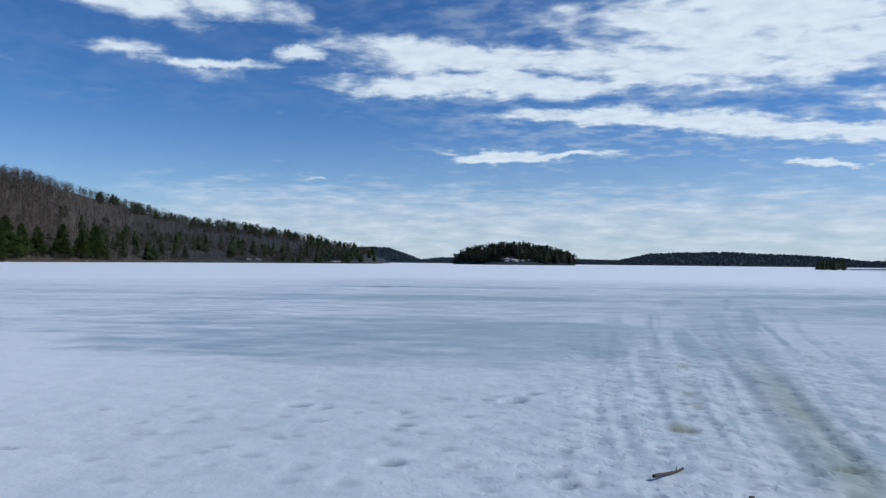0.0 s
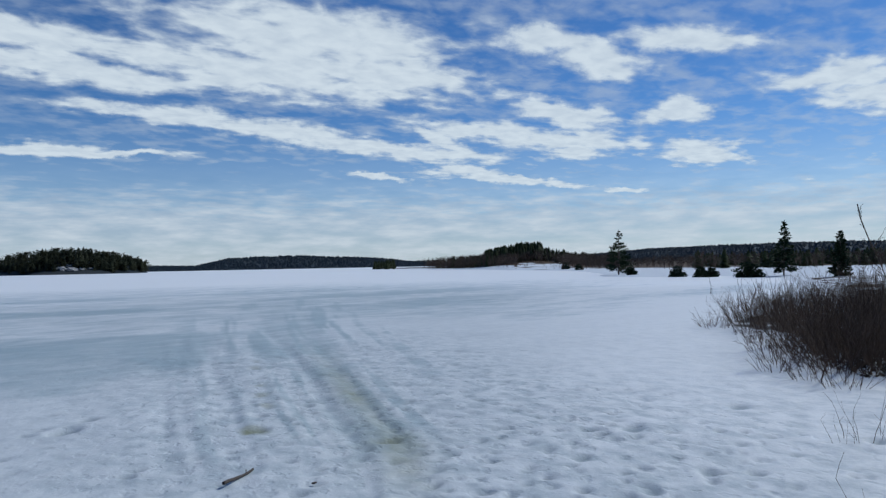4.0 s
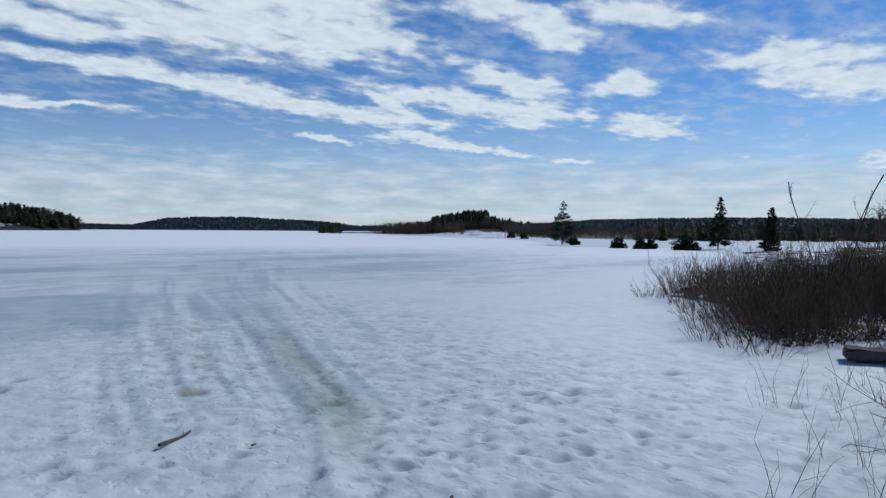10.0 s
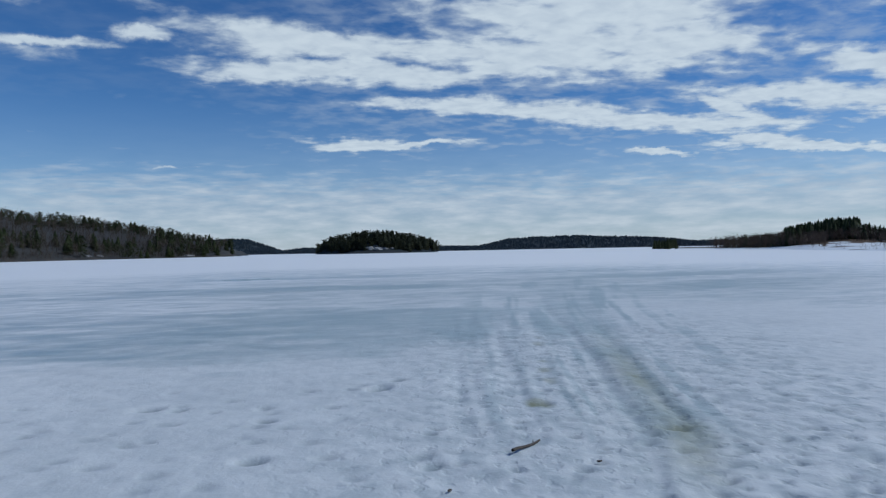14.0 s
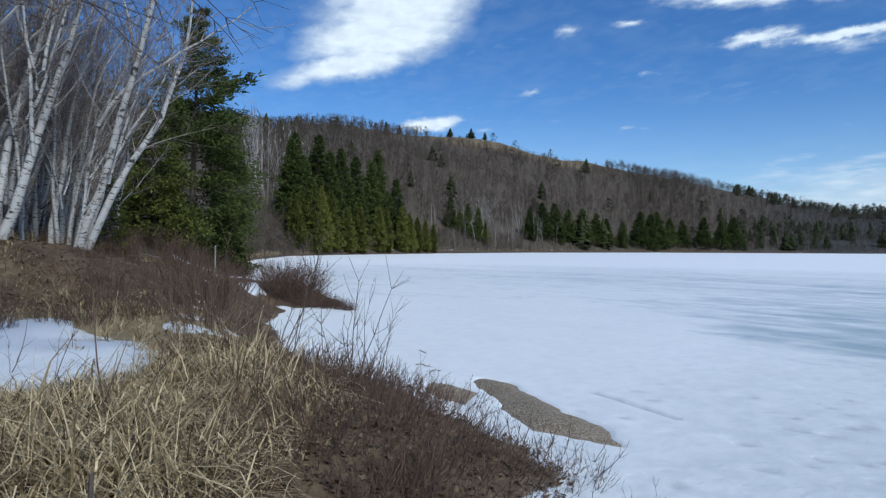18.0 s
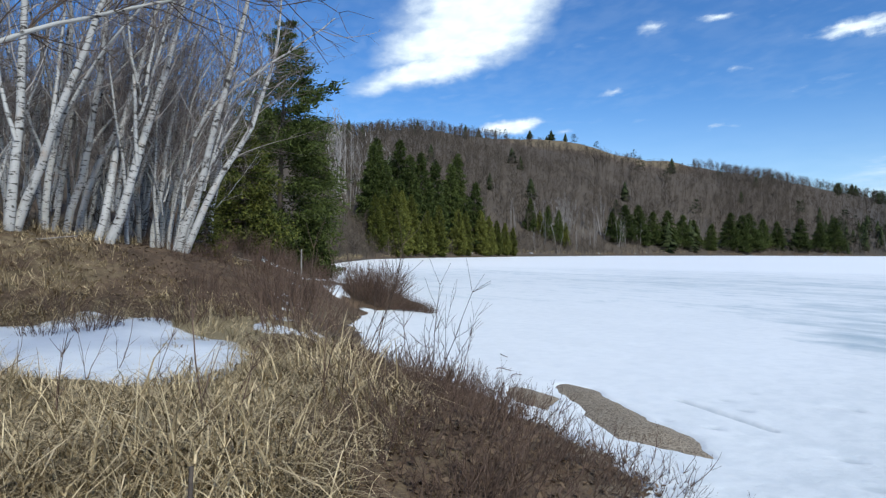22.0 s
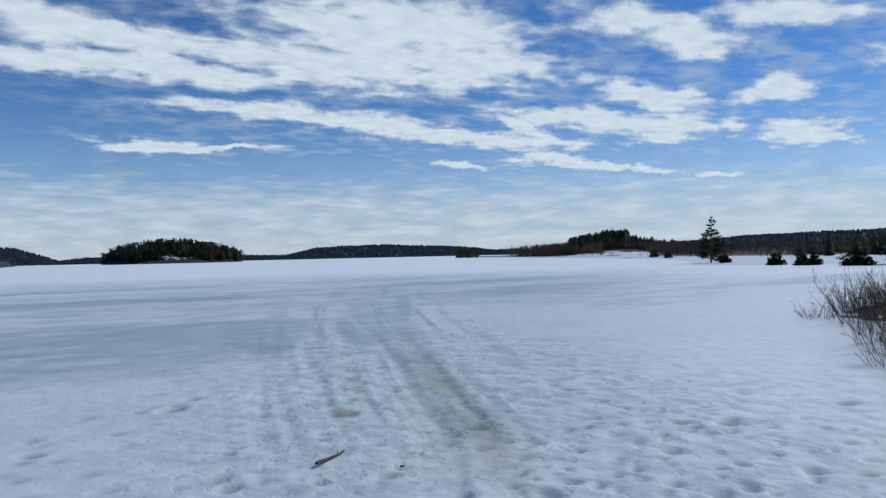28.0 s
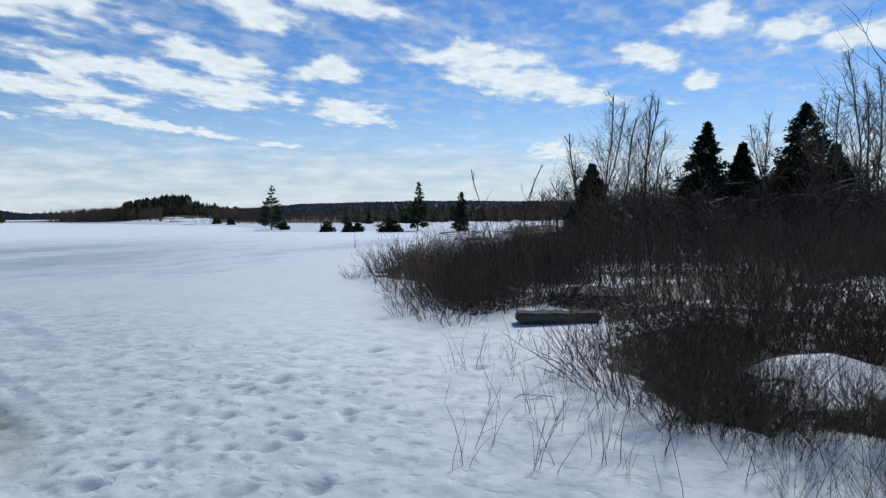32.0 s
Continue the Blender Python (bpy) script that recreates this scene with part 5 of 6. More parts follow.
def dry_grass():
    """Matted blades on the bank, bent over in tufts."""
    rng = np.random.default_rng(70)
    n_tuft = 9000
    az, r = rng.uniform(-116, -52, n_tuft), 2.4 + 11 * rng.random(n_tuft) ** 1.5
    x, y = r * np.sin(np.radians(az)), r * np.cos(np.radians(az))
    z, left, right = land_height(x, y)
    patch = fbm(x * 0.7, y * 0.7, 90)
    on_snow = inside(SNOW_PATCH, az * 0.22, r)
    ok = (left > np.interp(az, [-74, -60], [0.55, 2.1]) + 1.2 * (patch - 0.4)) & ((on_snow < 0.1) | (rng.random(n_tuft) < 0.012)) & (rng.random(n_tuft) < np.where(r > 9, 0.4, 1.0))
    x, y, z, r = x[ok], y[ok], z[ok], r[ok]
    # thin tufts up the littered slope
    a2, r2 = rng.uniform(-116, -76, 7000), rng.uniform(12.4, 22, 7000)
    x2, y2 = r2 * np.sin(np.radians(a2)), r2 * np.cos(np.radians(a2))
    keep = (fbm(x2 * 0.33, y2 * 0.33, 98) > 0.42) & (rng.random(len(x2)) < 0.6)
    x, y = np.concatenate([x, x2[keep]]), np.concatenate([y, y2[keep]])
    z = np.concatenate([z, land_height(x2[keep], y2[keep])[0]])
    per = 11
    cx, cy, cz = (np.repeat(v, per) for v in (x, y, z))
    n = len(cx)
    cx, cy = cx + rng.normal(0, 0.05, n), cy + rng.normal(0, 0.05, n)
    tilt = np.repeat(rng.uniform(0, 6.28, len(x)), per) + rng.normal(0, 1.1, n)
    length = rng.uniform(0.20, 0.64, n) * np.repeat(rng.uniform(0.5, 1.1, len(x)) * (0.55 + 0.9 * sstep(0.3, 0.7, fbm(x * 1.4, y * 1.4, 93))), per)
    lean0, curl = rng.uniform(0.05, 1.15, n), rng.uniform(0.8, 3.8, n)
    wide = rng.uniform(0.0018, 0.0050, n) * np.where(rng.random(n) < 0.18, 2.1, 1.0)
    dx, dy = np.cos(tilt), np.sin(tilt)
    pts, px, py, pz = [], cx, cy, cz - 0.02
    for k in range(4):
        w = wide * (1 - 0.26 * k)
        pts += [np.stack([px - dy * w, py + dx * w, pz], -1), np.stack([px + dy * w, py - dx * w, pz], -1)]
        ang = lean0 + curl * (k + 0.5) / 3
        px, py = px + dx * np.sin(ang) * length / 3, py + dy * np.sin(ang) * length / 3
        pz = np.maximum(pz + np.cos(ang) * length / 3, cz + 0.02)
    v = np.stack(pts, 1).reshape(-1, 3)
    o = (np.arange(n) * 8)[:, None]
    q = np.concatenate([o + np.array([[a, a + 1, a + 3, a + 2]]) for a in (0, 2, 4)], 0)
    return tagged(new("dry_grass", mesh_of("dry_grass", v, q, GRASS)), "matted pale dry grass covering the bank", "grass", kind="stuff")


dry_grass()


def leaf_litter(name, label, mat, x, y, lift, seed, size=(0.02, 0.05)):
    """Fallen leaves lying loosely on the ground."""
    rng = np.random.default_rng(seed)
    n = len(x)
    z = np.maximum(land_height(x, y)[0], 0) + lift
    a, s = rng.uniform(0, 6.28, n), rng.uniform(*size, n)
    u = np.stack([np.cos(a), np.sin(a), rng.normal(0, 0.35, n)], -1) * s[:, None]
    v = np.stack([-np.sin(a), np.cos(a), rng.normal(0, 0.35, n)], -1) * (s * rng.uniform(0.4, 0.8, n))[:, None]
    c = np.stack([x, y, z + 0.3 * s], -1)
    pts = np.stack([c - u, c - v, c + u, c + v], 1).reshape(-1, 3)
    return tagged(new(name, mesh_of(name, pts, np.arange(4 * n).reshape(-1, 4), mat)), label, "leaves", kind="stuff")


def all_litter():
    rng = np.random.default_rng(75)
    a, r = np.radians(rng.uniform(-114, -72, 20000)), 12.2 + 13 * rng.random(20000)
    x, y = r * np.sin(a), r * np.cos(a)
    ok = (land_height(x, y)[1] > 0.6) & (inside(SNOW_PATCH, np.degrees(a) * 0.22, r) < -0.1)
    leaf_litter("leaf_litter", "brown fallen leaves on the bank below the birches", LEAF, x[ok], y[ok], 0.004, 76, (0.015, 0.036))
    a, r = np.radians(rng.uniform(-76, -36, 9000)), 2.6 + 6.5 * rng.random(9000)
    x, y = r * np.sin(a), r * np.cos(a)
    left = land_height(x, y)[1]
    ok = (left > 0.12) & (left < 2.6)
    leaf_litter("leaf_litter", "red-brown leaf and twig litter along the shore", LEAF, x[ok], y[ok], 0.008, 77, (0.012, 0.035))
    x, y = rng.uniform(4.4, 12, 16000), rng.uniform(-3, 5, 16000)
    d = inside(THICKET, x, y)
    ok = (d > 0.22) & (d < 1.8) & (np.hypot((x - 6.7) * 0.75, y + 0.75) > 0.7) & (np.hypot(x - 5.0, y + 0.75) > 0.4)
    leaf_litter("leaf_litter", "dark leaf litter under the thicket, shade put into its colour", LEAF_SHADED, x[ok], y[ok], 0.055, 78)


all_litter()


def brush(name, label, kinds, places, group):
    """Shrubs at rows of x y z scale, from a few meshes."""
    for k, (p, s) in enumerate(places):
        ob = new(name, kinds[k % len(kinds)])
        ob.matrix_world = scaled(p, s, k * 83 % 360)
        tagged(ob, label, "shrub", group)


def joined_brush(name, label, kinds, places):
    """Many shrubs that cannot be told apart, as one mesh."""
    chunks, faces, base = [], [], 0
    for k, (p, s) in enumerate(places):
        me = kinds[k % len(kinds)]
        v = np.empty(len(me.vertices) * 3)
        me.vertices.foreach_get("co", v)
        f = np.empty(len(me.loops), np.int32)
        me.loops.foreach_get("vertex_index", f)
        a = radians(k * 83 % 360)
        v = v.reshape(-1, 3) * s
        chunks.append(np.stack([v[:, 0] * math.cos(a) - v[:, 1] * math.sin(a) + p.x, v[:, 0] * math.sin(a) + v[:, 1] * math.cos(a) + p.y, v[:, 2] + p.z], -1))
        faces.append(f.reshape(-1, 4) + base)
        base += len(v)
    return tagged(new(name, mesh_of(name, np.concatenate(chunks), np.concatenate(faces), kinds[0].materials[0])), label, "thicket", kind="stuff")


def weed(name, label, kinds, g, p, s, count, spread, group):
    """A thing of a few separate stalks that share meshes."""
    e = thing(name, label, "weed", group)
    for _ in range(count):
        st = part("stalk", kinds[int(g.integers(0, len(kinds)))], e)
        st.matrix_local = scaled(Vector((g.normal(0, spread), g.normal(0, spread), 0)), g.uniform(0.65, 1.1), g.uniform(0, 360), None, (g.normal(0, 7), g.normal(0, 7)))
    e.matrix_world = scaled(p, s, 0)


def left_brush():
    g = np.random.default_rng(80)
    red = [shrub_mesh(np.random.default_rng(81 + k), 0.30, 28, 0.4, TWIG_RED, 5, 0.0023, 0.2) for k in range(4)]
    spots = []
    for _ in range(600):
        az, r = g.uniform(-74, -40), g.uniform(3.0, 9.5)
        p = polar(az, r)
        z, left, right = (float(v[0]) for v in land_height(np.array([p.x]), np.array([p.y])))
        if 0.12 < left < 2.2 and len(spots) < 125:
            spots.append((Vector((p.x, p.y, z)), g.uniform(0.6, 1.1)))
    brush("low_shrub", "low tangle of red-brown bare twigs on the shore", red, spots, "low shrubs on the shore")
    dark = [shrub_mesh(np.random.default_rng(91 + k), 0.75, 46, 0.6, TWIG_RED, 5, 0.0045, 0.4) for k in range(3)]
    spots = []
    for _ in range(900):
        if len(spots) >= 62:
            break
        az, r = g.uniform(-100, -59), g.uniform(10.6, 31)
        p = polar(az, r)
        z, left, right = (float(v[0]) for v in land_height(np.array([p.x]), np.array([p.y])))
        if left > 0.4 and (az > -84 or r < 15.5) and az < -69.5:
            spots.append((Vector((p.x, p.y, z)), g.uniform(0.7, 1.2) * (1.0 if az > -80 else 0.55)))
    brush("brown_shrub", "brown leafless shrub among dry litter", dark, spots, "shrubs below the birches")
    dome = [shrub_mesh(np.random.default_rng(97), 0.85, 200, 0.75, TWIG_RED, 6, 0.0036, 0.15)]
    for az, r, s in ((-65.4, 18.8, 1.05), (-64.7, 18.6, 0.9), (-66.2, 19.4, 0.7), (-63.6, 18.2, 0.55), (-62.7, 17.9, 0.45), (-61.9, 17.6, 0.4), (-61.0, 17.3, 0.32), (-60.4, 17.0, 0.22)):
        p = ground_at(az, r)
        brush("mound_shrub", "dense brown shrub on a low point in the ice", dome, [(p, s)], "shrubs on the point")
    tall = [shrub_mesh(np.random.default_rng(99 + k), 1.4, 5, 0.16, TWIG_BROWN, 9, 0.0046, 0.40) for k in range(3)]
    rows = [(-67.4, 8.2, 1.0), (-66.2, 8.3, 0.85), (-60.5, 8.3, 0.95), (-58.9, 8.1, 0.7), (-70.4, 8.6, 0.9)]
    brush("willow_shrub", "tall thin dark willow shoots at the ice edge", tall, [(ground_at(a, r), s) for a, r, s in rows], "willow shoots")
    wand = [shrub_mesh(np.random.default_rng(109 + k), 1.1, 1, 0.01, TWIG_RED, 5, 0.004, 0.75) for k in range(4)]
    rows = [(-79.3, 4.6, 1.1), (-78.9, 4.4, 0.7), (-90.5, 5.6, 0.8), (-106.6, 4.4, 0.9), (-84.0, 6.0, 0.7), (-96, 6.8, 0.8), (-70.5, 5.4, 0.9), (-66, 5.2, 0.7), (-62, 5.6, 0.8), (-88, 7.0, 0.9), (-86, 7.4, 0.8),
            (-99, 6.6, 0.8), (-93, 7.5, 0.7), (-56, 5.4, 0.5), (-42.5, 4.5, 0.28), (-37.5, 4.3, 0.3), (-35.0, 4.2, 0.26), (-40.0, 4.6, 0.3)]
    for a, r, s in rows:
        weed("dry_weed", "thin dry reddish weed standing on the bank", wand, g, ground_at(a, r), s, 2, 0.03, "dry stems")


left_brush()


# ---- right shore: thicket, small trees and weeds ----
def gap_at(x, y):
    """Distance to the bare strips of snow that lie open inside the thicket, negative within."""
    best = 9.0
    for ax, ay, bx, by, wide in ((8.6, 1.75, 10.2, 0.6, 0.32), (10.6, -2.2, 12.2, -1.4, 0.55), (11.2, 3.5, 11.0, 2.4, 0.4), (6.2, -0.6, 7.3, -0.95, 0.22)):
        t = min(max(((x - ax) * (bx - ax) + (y - ay) * (by - ay)) / ((bx - ax) ** 2 + (by - ay) ** 2), 0), 1)
        best = min(best, math.hypot(x - ax - t * (bx - ax), y - ay - t * (by - ay)) - wide)
    return best


def right_brush():
    g = np.random.default_rng(120)
    kinds = [shrub_mesh(np.random.default_rng(121 + k), 1.1, 28, 0.5, TWIG_BROWN, 8, 0.0025, 0.22) for k in range(5)]
    plain = [shrub_mesh(np.random.default_rng(126 + k), 1.25, 24, 0.75, TWIG_BROWN, 5, 0.0046, 0.30) for k in range(4)]
    near, away = [], []
    for _ in range(6000):
        x, y = g.uniform(4.3, 23), g.uniform(-5, 11)
        r = math.hypot(x, y)
        d = float(inside(THICKET, np.array([x]), np.array([y]))[0])
        if d < 0.12:
            continue
        p = Vector((x, y, max(land_z(x, y), 0)))
        s = g.uniform(0.75, 1.15) * (0.62 + 0.38 * min(d / 1.6, 1))
        if gap_at(x, y) < 0 or (r < 8.6 and g.random() > 0.25 + 0.6 * d):
            continue
        az = math.degrees(math.atan2(x, y))
        if 93 < az < 104 and r < 7.4:
            continue
        if r < 8.6 and len(near) < 96 and y > -3:
            near.append((p, s * 0.78))
        elif r >= 8.6 and len(away) < 310:
            away.append((p, s * 0.95))
    edge = 0
    for _ in range(3000):
        x, y = g.uniform(4.3, 8.0), g.uniform(-2.6, 1.6)
        d = float(inside(THICKET, np.array([x]), np.array([y]))[0])
        az = math.degrees(math.atan2(x, y))
        if edge < 58 and -0.15 < d < 0.95 and g.random() < 0.35 + d and gap_at(x, y) > 0:
            low = 0.55 if az > 92 else 1.0
            near.append((Vector((x, y, max(land_z(x, y), 0))), g.uniform(0.40, 0.66) * low))
            edge += 1
    front = 0
    for _ in range(400):
        x, y = g.uniform(4.55, 6.3), g.uniform(-2.2, -0.2)
        if front < 30 and float(inside(THICKET, np.array([x]), np.array([y]))[0]) > 0:
            near.append((Vector((x, y, max(land_z(x, y), 0))), g.uniform(0.3, 0.55)))
            front += 1
    for _ in range(16):
        x, y = g.uniform(4.25, 5.1), g.uniform(-1.6, -0.3)
        near.append((Vector((x, y, max(land_z(x, y), 0))), g.uniform(0.25, 0.42)))
    brush("thicket_shrub", "dense dark leafless shrub in snow", kinds, near, "lakeside thicket")
    tip = 0
    for _ in range(4000):
        az, r = g.uniform(58, 77), g.uniform(9.4, 17)
        p = ground_at(az, r)
        if tip < 70 and float(inside(THICKET, np.array([p.x]), np.array([p.y]))[0]) > 0.05:
            away.append((p, g.uniform(0.6, 0.95)))
            tip += 1
    joined_brush("far_thicket", "dense dark leafless thicket standing in snow and litter", plain, away)
    fans = [shrub_mesh(np.random.default_rng(171 + k), 1.0, 9, 0.12, TWIG_BROWN, 4, 0.0032, 0.35) for k in range(3)]
    for k, (x, y, tilt, s) in enumerate(((6.0, 0.95, -40, 0.9), (6.3, 1.1, -34, 1.0), (6.7, 1.3, -44, 0.9), (5.6, 0.7, -36, 0.8), (7.2, 1.5, -38, 1.0), (5.3, 0.45, -42, 0.7), (6.5, 0.9, -26, 0.9), (7.7, 1.7, -40, 0.9))):
        ob = new("leaning_shrub", fans[k % 3])
        ob.matrix_world = scaled(Vector((x, y, max(land_z(x, y), 0))), s, k * 31, None, (tilt, g.uniform(-12, 8)))
        tagged(ob, "bare brown shrub leaning out over the snow", "shrub", "leaning shrubs")
    fringe = [shrub_mesh(np.random.default_rng(131 + k), 0.5, 26, 0.3, TWIG_RED, 4, 0.003, 0.3) for k in range(3)]
    rows = [(9.2, 4.2), (9.6, 4.9), (10.4, 5.2), (11.4, 6.0), (12.4, 6.6), (13.6, 7.6), (14.6, 8.8), (8.9, 3.7), (10.0, 4.3), (14.9, 9.3), (11.0, 5.4), (13.0, 7.0)]
    brush("fringe_shrub", "low fine-twigged shrub hung with frost at the thicket edge", fringe, [(Vector((x, y, max(land_z(x, y), 0))), g.uniform(0.7, 1.1)) for x, y in rows], "thicket edge")
    weeds = [shrub_mesh(np.random.default_rng(141 + k), 0.5, 1, 0.01, TWIG_RED, 2 + k % 2, 0.0018, 0.72) for k in range(6)]
    spots = []
    for _ in range(2000):
        if len(spots) >= 125:
            break
        x, y = g.uniform(3.2, 8.0), g.uniform(-1.6, 2.8)
        d = float(inside(THICKET, np.array([x]), np.array([y]))[0])
        if -1.7 < d < 0.2 and g.random() < math.exp(d * 1.3):
            spots.append((Vector((x, y, max(land_z(x, y), 0))), g.uniform(0.5, 1.15)))
    for p, s in spots:
        weed("dry_weed", "dry brown weed stalks sticking out of snow", weeds, g, p, s, int(g.integers(2, 5)), 0.06, "weeds in the snow")


right_brush()


def right_trees():
    g = np.random.default_rng(150)
    e = conifer_tree("lone_spruce", "lone ragged spruce on a low snowy point", g, SPRUCE, ground_at(50.9, 83), height=5.6, radius=2.0, limbs=64, per_limb=60, size=0.20, thin=0.30, bottom=0.01, shape=0.85,
                     droop=-0.35, rise=0.1, gaps=0.2, whorl=4)
    conifer_tree("young_pine", "young conifer with an open crown across the bay", g, SPRUCE, ground_at(63.4, 68), height=5.1, radius=1.2, limbs=70, per_limb=20, size=0.26, thin=0.4, bottom=0.1, gaps=0.1)
    conifer_tree("dark_cedar", "narrow dense dark conifer across the bay", g, SPRUCE, ground_at(67.15, 62), height=3.8, radius=0.85, limbs=90, per_limb=24, size=0.2, thin=0.4, bottom=0.03, shape=0.6)
    for az, r, h, wd in ((78.4, 32, 4.1, 1.7), (87.4, 32, 5.85, 2.2), (90.0, 33, 4.9, 1.9), (94.7, 31, 6.2, 3.0), (93.2, 34, 4.2, 1.7), (96.6, 35, 4.8, 2.0)):
        p = ground_at(az, r)
        conifer_tree("spruce", "dark backlit spruce rising above the thicket", g, SPRUCE, p, height=h - p.z, radius=wd, limbs=200, per_limb=60, size=0.2, bottom=0.02, shape=1.0, rise=-0.05, thin=0.32)
    for az, r, s in ((55.6, 70, 0.9), (57.4, 68, 0.8), (58.2, 69, 0.75), (60.7, 66, 1.1), (61.3, 66, 0.95), (52.0, 80, 0.7), (46.5, 150, 1.2), (47.6, 140, 1.0)):
        conifer_tree("juniper", "low dark juniper bush on the snowy shore", g, SPRUCE, ground_at(az, r), height=1.3 * s, radius=0.9 * s, limbs=44, per_limb=20, size=0.22, bottom=0.02, shape=0.4, droop=0.0, thin=0.4)
    for az, r, h, r0 in ((79.6, 13.5, 4.7, 0.026), (80.7, 13.8, 4.2, 0.018), (82.4, 13.2, 4.5, 0.022), (83.6, 13.6, 4.3, 0.02), (81.2, 14.4, 4.0, 0.016), (84.4, 14.0, 3.6, 0.015), (78.6, 14.2, 3.5, 0.014)):
        p = ground_at(az, r)
        bare_tree_thing("sapling", "thin bare sapling with tiny buds rising from the thicket", g, TWIG_BROWN, TWIG_BROWN, p, 5, height=h - p.z, r0=r0 * 0.8, branches=24, twigs=9, first=0.25, reach=0.36, up=0.7, fine=0.0028, crook=0.08)
    for az, r, h, r0 in ((70.4, 13.0, 2.9, 0.016), (71.2, 13.0, 2.7, 0.016), (72.6, 13.4, 2.4, 0.014), (75.2, 13.0, 2.2, 0.014), (76.2, 12.5, 2.1, 0.014), (86.0, 11.0, 1.9, 0.016), (92.0, 9.5, 1.8, 0.016)):
        p = ground_at(az, r)
        bare_tree_thing("shoot", "thin bare upright shoot in the thicket", g, TWIG_BROWN, TWIG_BROWN, p, 4, height=h - p.z + 0.1, r0=r0 * 0.55, branches=9, twigs=3, first=0.35, reach=0.28, up=0.9, fine=0.003, crook=0.1)
    p = ground_at(109, 9.0)
    bare_tree_thing("bare_tree", "leafless grey tree close to the snowy shore", g, BARK, TWIG_BROWN, p, 7, height=5.4, r0=0.04, branches=22, twigs=8, first=0.3, reach=0.46, up=0.35, fine=0.0045)
    for az, r, h in ((98.0, 24, 7.0), (100.2, 25, 6.9), (102.6, 23, 6.4), (96.4, 27, 5.9), (91.6, 30, 5.7), (92.6, 28, 5.2), (104.5, 22, 6.8), (99.2, 29, 7.2), (97.1, 25, 5.6), (101.3, 21, 6.2), (103.6, 26, 7.4), (95.8, 24, 4.6), (106.3, 24, 7.6), (98.6, 22, 5.4)):
        p = ground_at(az, r)
        bare_tree_thing("bare_tree", "leafless grey tree with a fan of fine branches", g, BARK, TWIG_BROWN, p, 6, height=h - p.z, r0=0.045, branches=24, twigs=8, first=0.3, reach=0.36, up=0.8, fine=0.006)


right_trees()


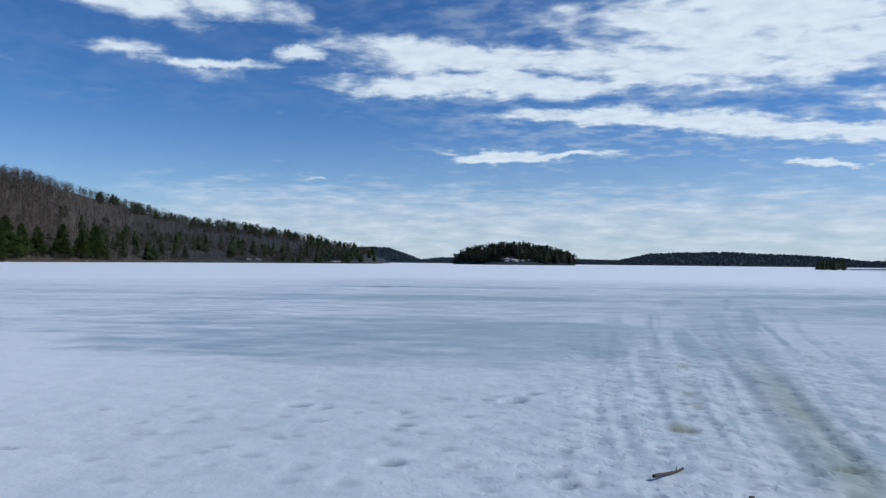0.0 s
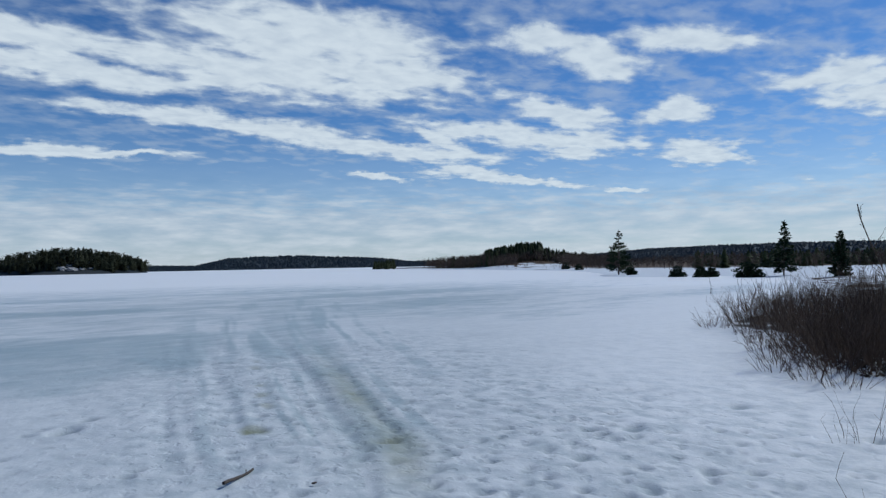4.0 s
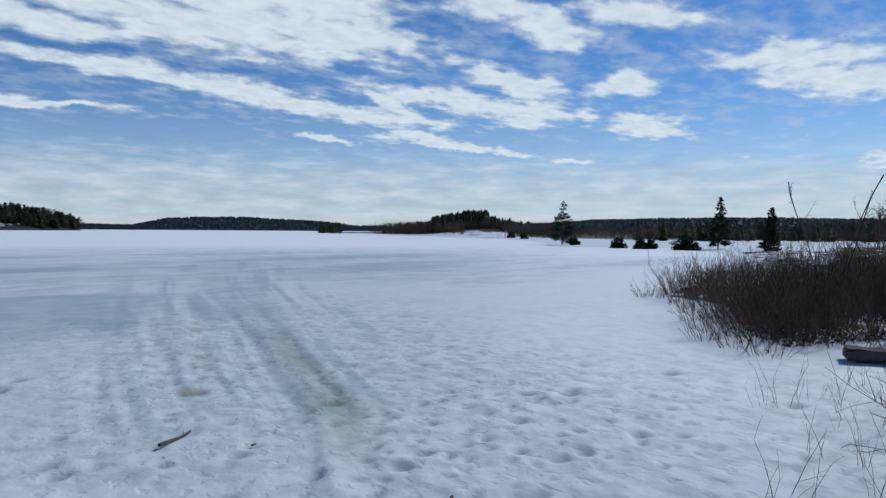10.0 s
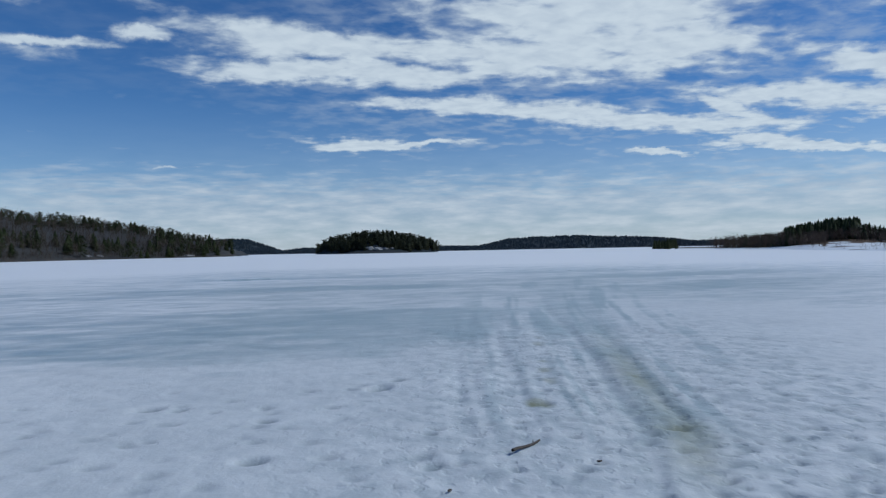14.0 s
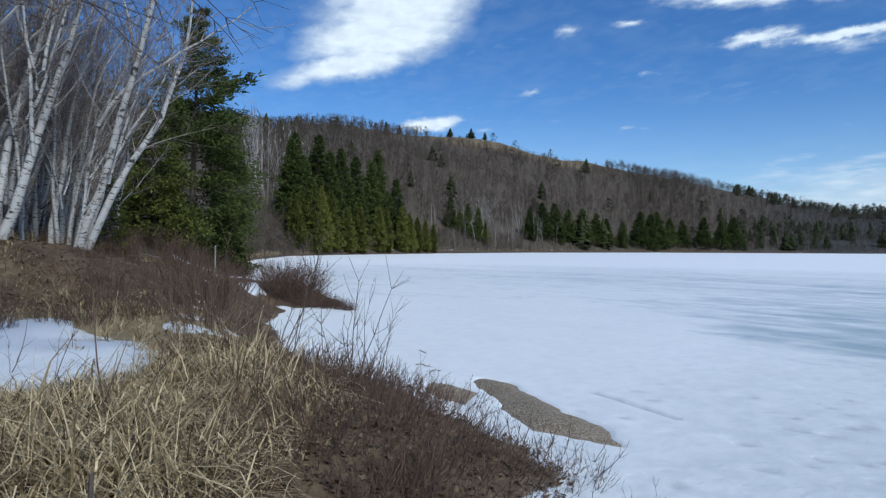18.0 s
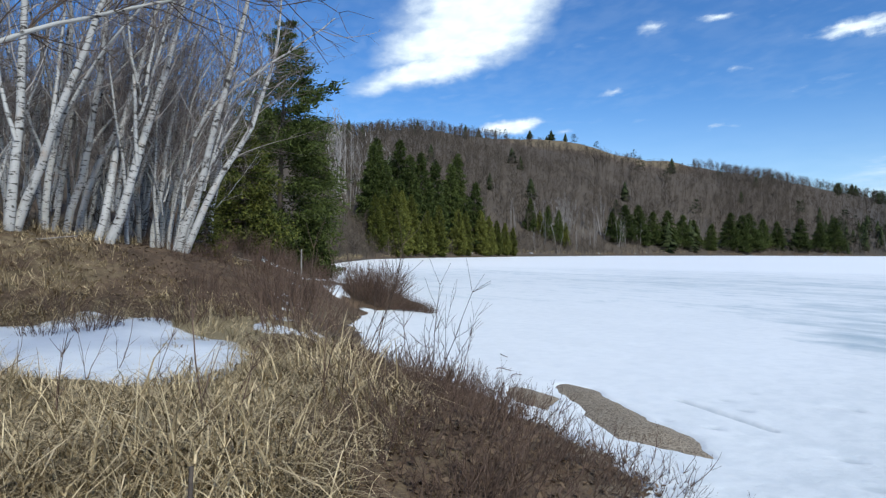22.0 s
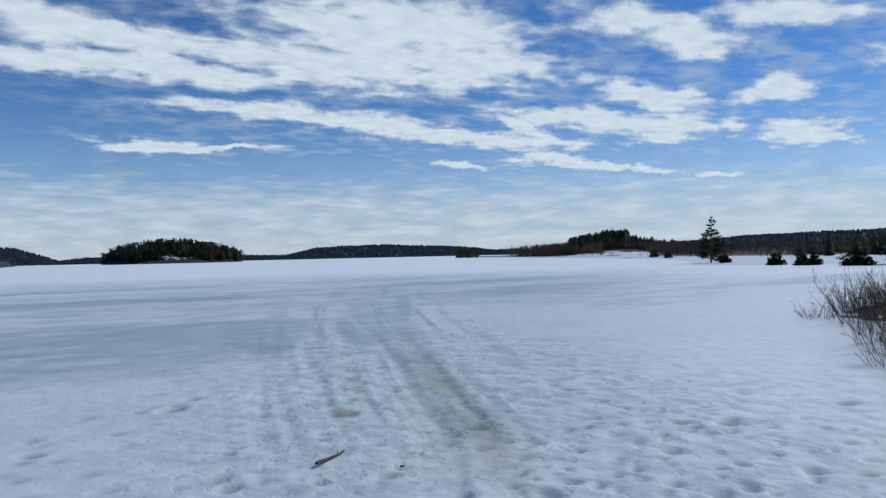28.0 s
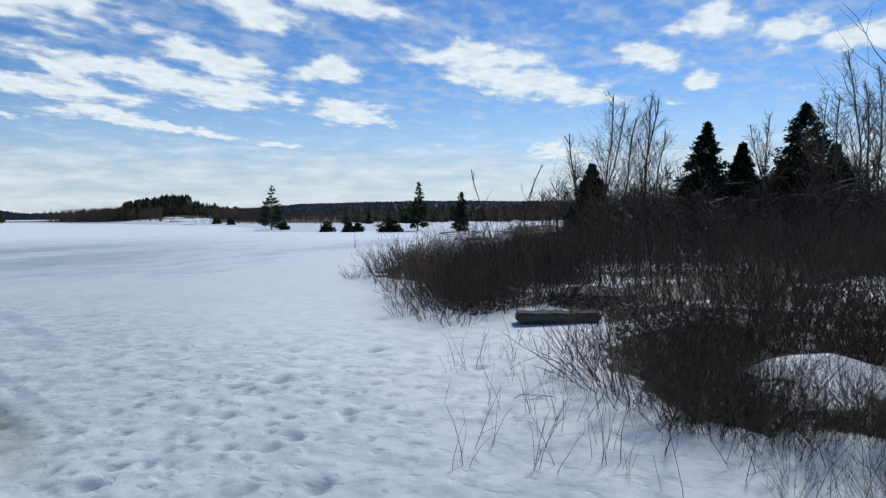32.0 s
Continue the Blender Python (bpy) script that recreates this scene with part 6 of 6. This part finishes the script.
# ---- small things on the snow ----
def small_things():
    g = np.random.default_rng(160)
    # a broken stick
    s, js = stem(g, (-0.2, 0, 0.02), (1, 0, 0.02), 0.42, 0.014, 0.009, 7, 0.05)
    s += stem(g, js[5][0], (0.7, 0.6, 0.5), 0.06, 0.006, 0.003, 2, 0.1)[0]
    ob = new("stick", tube_mesh("stick", s, 7, GREY_WOOD))
    ob.matrix_world = pose(1.785, 5.125, 0.02, 0, -1, 36)
    tagged(ob, "short broken brown stick lying on the snow", "stick")
    # the old timber at the thicket
    e = thing("log", "weathered grey squared timber half buried in snow", "log")
    bm = bmesh.new()
    bmesh.ops.create_cube(bm, size=1.0, matrix=Matrix.Diagonal((1.2, 0.34, 0.15, 1)))
    bmesh.ops.bevel(bm, geom=bm.edges[:], offset=0.03, segments=2, affect="EDGES")
    bmesh.ops.subdivide_edges(bm, edges=[ed for ed in bm.edges if ed.calc_length() > 1.0], cuts=9)
    for v in bm.verts:
        v.co += Vector([g.normal(0, 0.006) for _ in range(3)])
    me = bpy.data.meshes.new("beam")
    bm.to_mesh(me)
    bm.free()
    me.materials.append(GREY_WOOD)
    part("beam", me, e)
    e.matrix_world = pose(9.42, 2.33, 0.165, 0, 0, -68)
    s, _ = stem(g, (0, 0, 0.0), (0.17, -0.42, 0.21), 0.8, 0.014, 0.006, 8, 0.16, (0, 0, -0.5))
    ob = new("branch", tube_mesh("branch", s, 7, BARE_PALE))
    ob.matrix_world = pose(6.3, -0.1, 0.14, 0, 0, 0)
    tagged(ob, "pale bare fallen branch leaning on a snow heap", "branch")
    for az, r, turn, length in ((-99.5, 15.5, 20, 1.3), (-98.2, 16.2, -40, 0.9), (-90.2, 16.0, 60, 1.1), (-77.0, 22, 30, 1.6), (-94.5, 14.6, 10, 0.8), (-103, 15.2, 75, 1.0)):
        s, _ = stem(g, (-length / 2, 0, 0.03), (1, 0, 0.03), length, 0.02, 0.01, 5, 0.06)
        ob = new("fallen_stick", tube_mesh("fallen_stick", s, 6, BARE_PALE))
        ob.matrix_world = Matrix.Translation(ground_at(az, r)) @ Matrix.Rotation(radians(turn), 4, "Z")
        tagged(ob, "pale fallen stick lying on the littered bank", "stick", "fallen sticks")
    # a short dead stalk standing in the grass
    s, _ = stem(g, (0, 0, -0.05), (0.04, 0.06, 1), 0.42, 0.013, 0.010, 5, 0.03)
    ob = new("dead_stalk", tube_mesh("dead_stalk", s, 7, BARK))
    ob.matrix_world = Matrix.Translation(Vector((-3.26, 0.48, land_z(-3.26, 0.48))))
    tagged(ob, "short thick dark dead stalk standing in dry grass", "stalk")
    # thin dark twigs lying on the snow by the sand
    for x, y, turn, length in ((-8.1, 5.98, -2, 0.62), (-7.3, 5.3, 40, 0.3), (-6.9, 5.15, 100, 0.22)):
        s, js = stem(g, (-length / 2, 0, 0.02), (1, 0, 0.08), length, 0.007, 0.003, 7, 0.16, (0, 0, -0.2))
        for k in (2, 4, 5):
            s += stem(g, js[k][0], side_dir(g, js[k][1], 0.8), length * 0.22, 0.003, 0.002, 2, 0.2)[0]
        ob = new("twig", tube_mesh("twig", s, 5, TWIG_RED))
        ob.matrix_world = pose(x, y, max(land_z(x, y), 0) + 0.01, 0, 0, turn)
        tagged(ob, "thin dark bare twig lying on the snow", "twig", "twigs on the snow")
    # bits of bark on the snow
    for x, y, turn in ((2.72, 2.95, 30), (2.2, 4.65, 5), (0.96, 4.35, 50), (5.75, 0.35, 20)):
        bm = bmesh.new()
        bmesh.ops.create_icosphere(bm, subdivisions=2, radius=0.017)
        for v in bm.verts:
            v.co = Vector((v.co.x * 1.5, v.co.y * 0.7, v.co.z * 0.45)) * g.uniform(0.85, 1.15)
        me = bpy.data.meshes.new("bark_chip")
        bm.to_mesh(me)
        bm.free()
        me.materials.append(GREY_WOOD)
        ob = new("bark_chip", me)
        ob.matrix_world = pose(x, y, max(land_z(x, y), 0) + 0.012, 0, 0, turn)
        tagged(ob, "small dark chip of bark lying on the snow", "bark", "bark chips")
    # a thin white stake by the pine
    bm = bmesh.new()
    bmesh.ops.create_cone(bm, cap_ends=True, segments=8, radius1=0.03, radius2=0.025, depth=1.0)
    me = bpy.data.meshes.new("stake")
    bm.to_mesh(me)
    bm.free()
    me.materials.append(BARE_PALE)
    ob = new("stake", me)
    p = ground_at(-71.4, 24)
    ob.location = (p.x, p.y, p.z + 0.45)
    tagged(ob, "thin pale wooden stake standing in the brush", "stake")


small_things()


def island_rocks():
    g = np.random.default_rng(170)
    for az, r, s in ((5.2, 592, 3.2), (5.7, 590, 4.4), (6.3, 589, 5.0), (6.9, 590, 3.6), (7.5, 592, 2.6), (6.0, 596, 3.0), (-9.5, 492, 2.6), (-9.1, 494, 2.0), (-15.8, 446, 2.4), (-16.6, 440, 2.0)) + tuple((a, float(np.interp(a, HILL[:, 0], HILL[:, 1])) + g.uniform(0.5, 2.5), g.uniform(0.35, 0.95)) for a in g.uniform(-58, -22, 20)):
        bm = bmesh.new()
        bmesh.ops.create_icosphere(bm, subdivisions=3, radius=1.0)
        off = Vector([g.uniform(0, 50) for _ in range(3)])
        for v in bm.verts:
            v.co *= 0.75 + 0.5 * noise.noise(v.co * 1.3 + off) + 0.2 * noise.noise(v.co * 3.5 + off)
            v.co.z *= 0.55
        me = bpy.data.meshes.new("rock")
        bm.to_mesh(me)
        bm.free()
        me.materials.append(ROCK)
        ob = new("rock", me)
        p = ground_at(az, r)
        ob.matrix_world = scaled(p + Vector((0, 0, 0.1 * s)), s, g.uniform(0, 360))
        tagged(ob, "pale grey bedrock outcrop with snow at the water's edge", "rock", "shore rocks")


island_rocks()
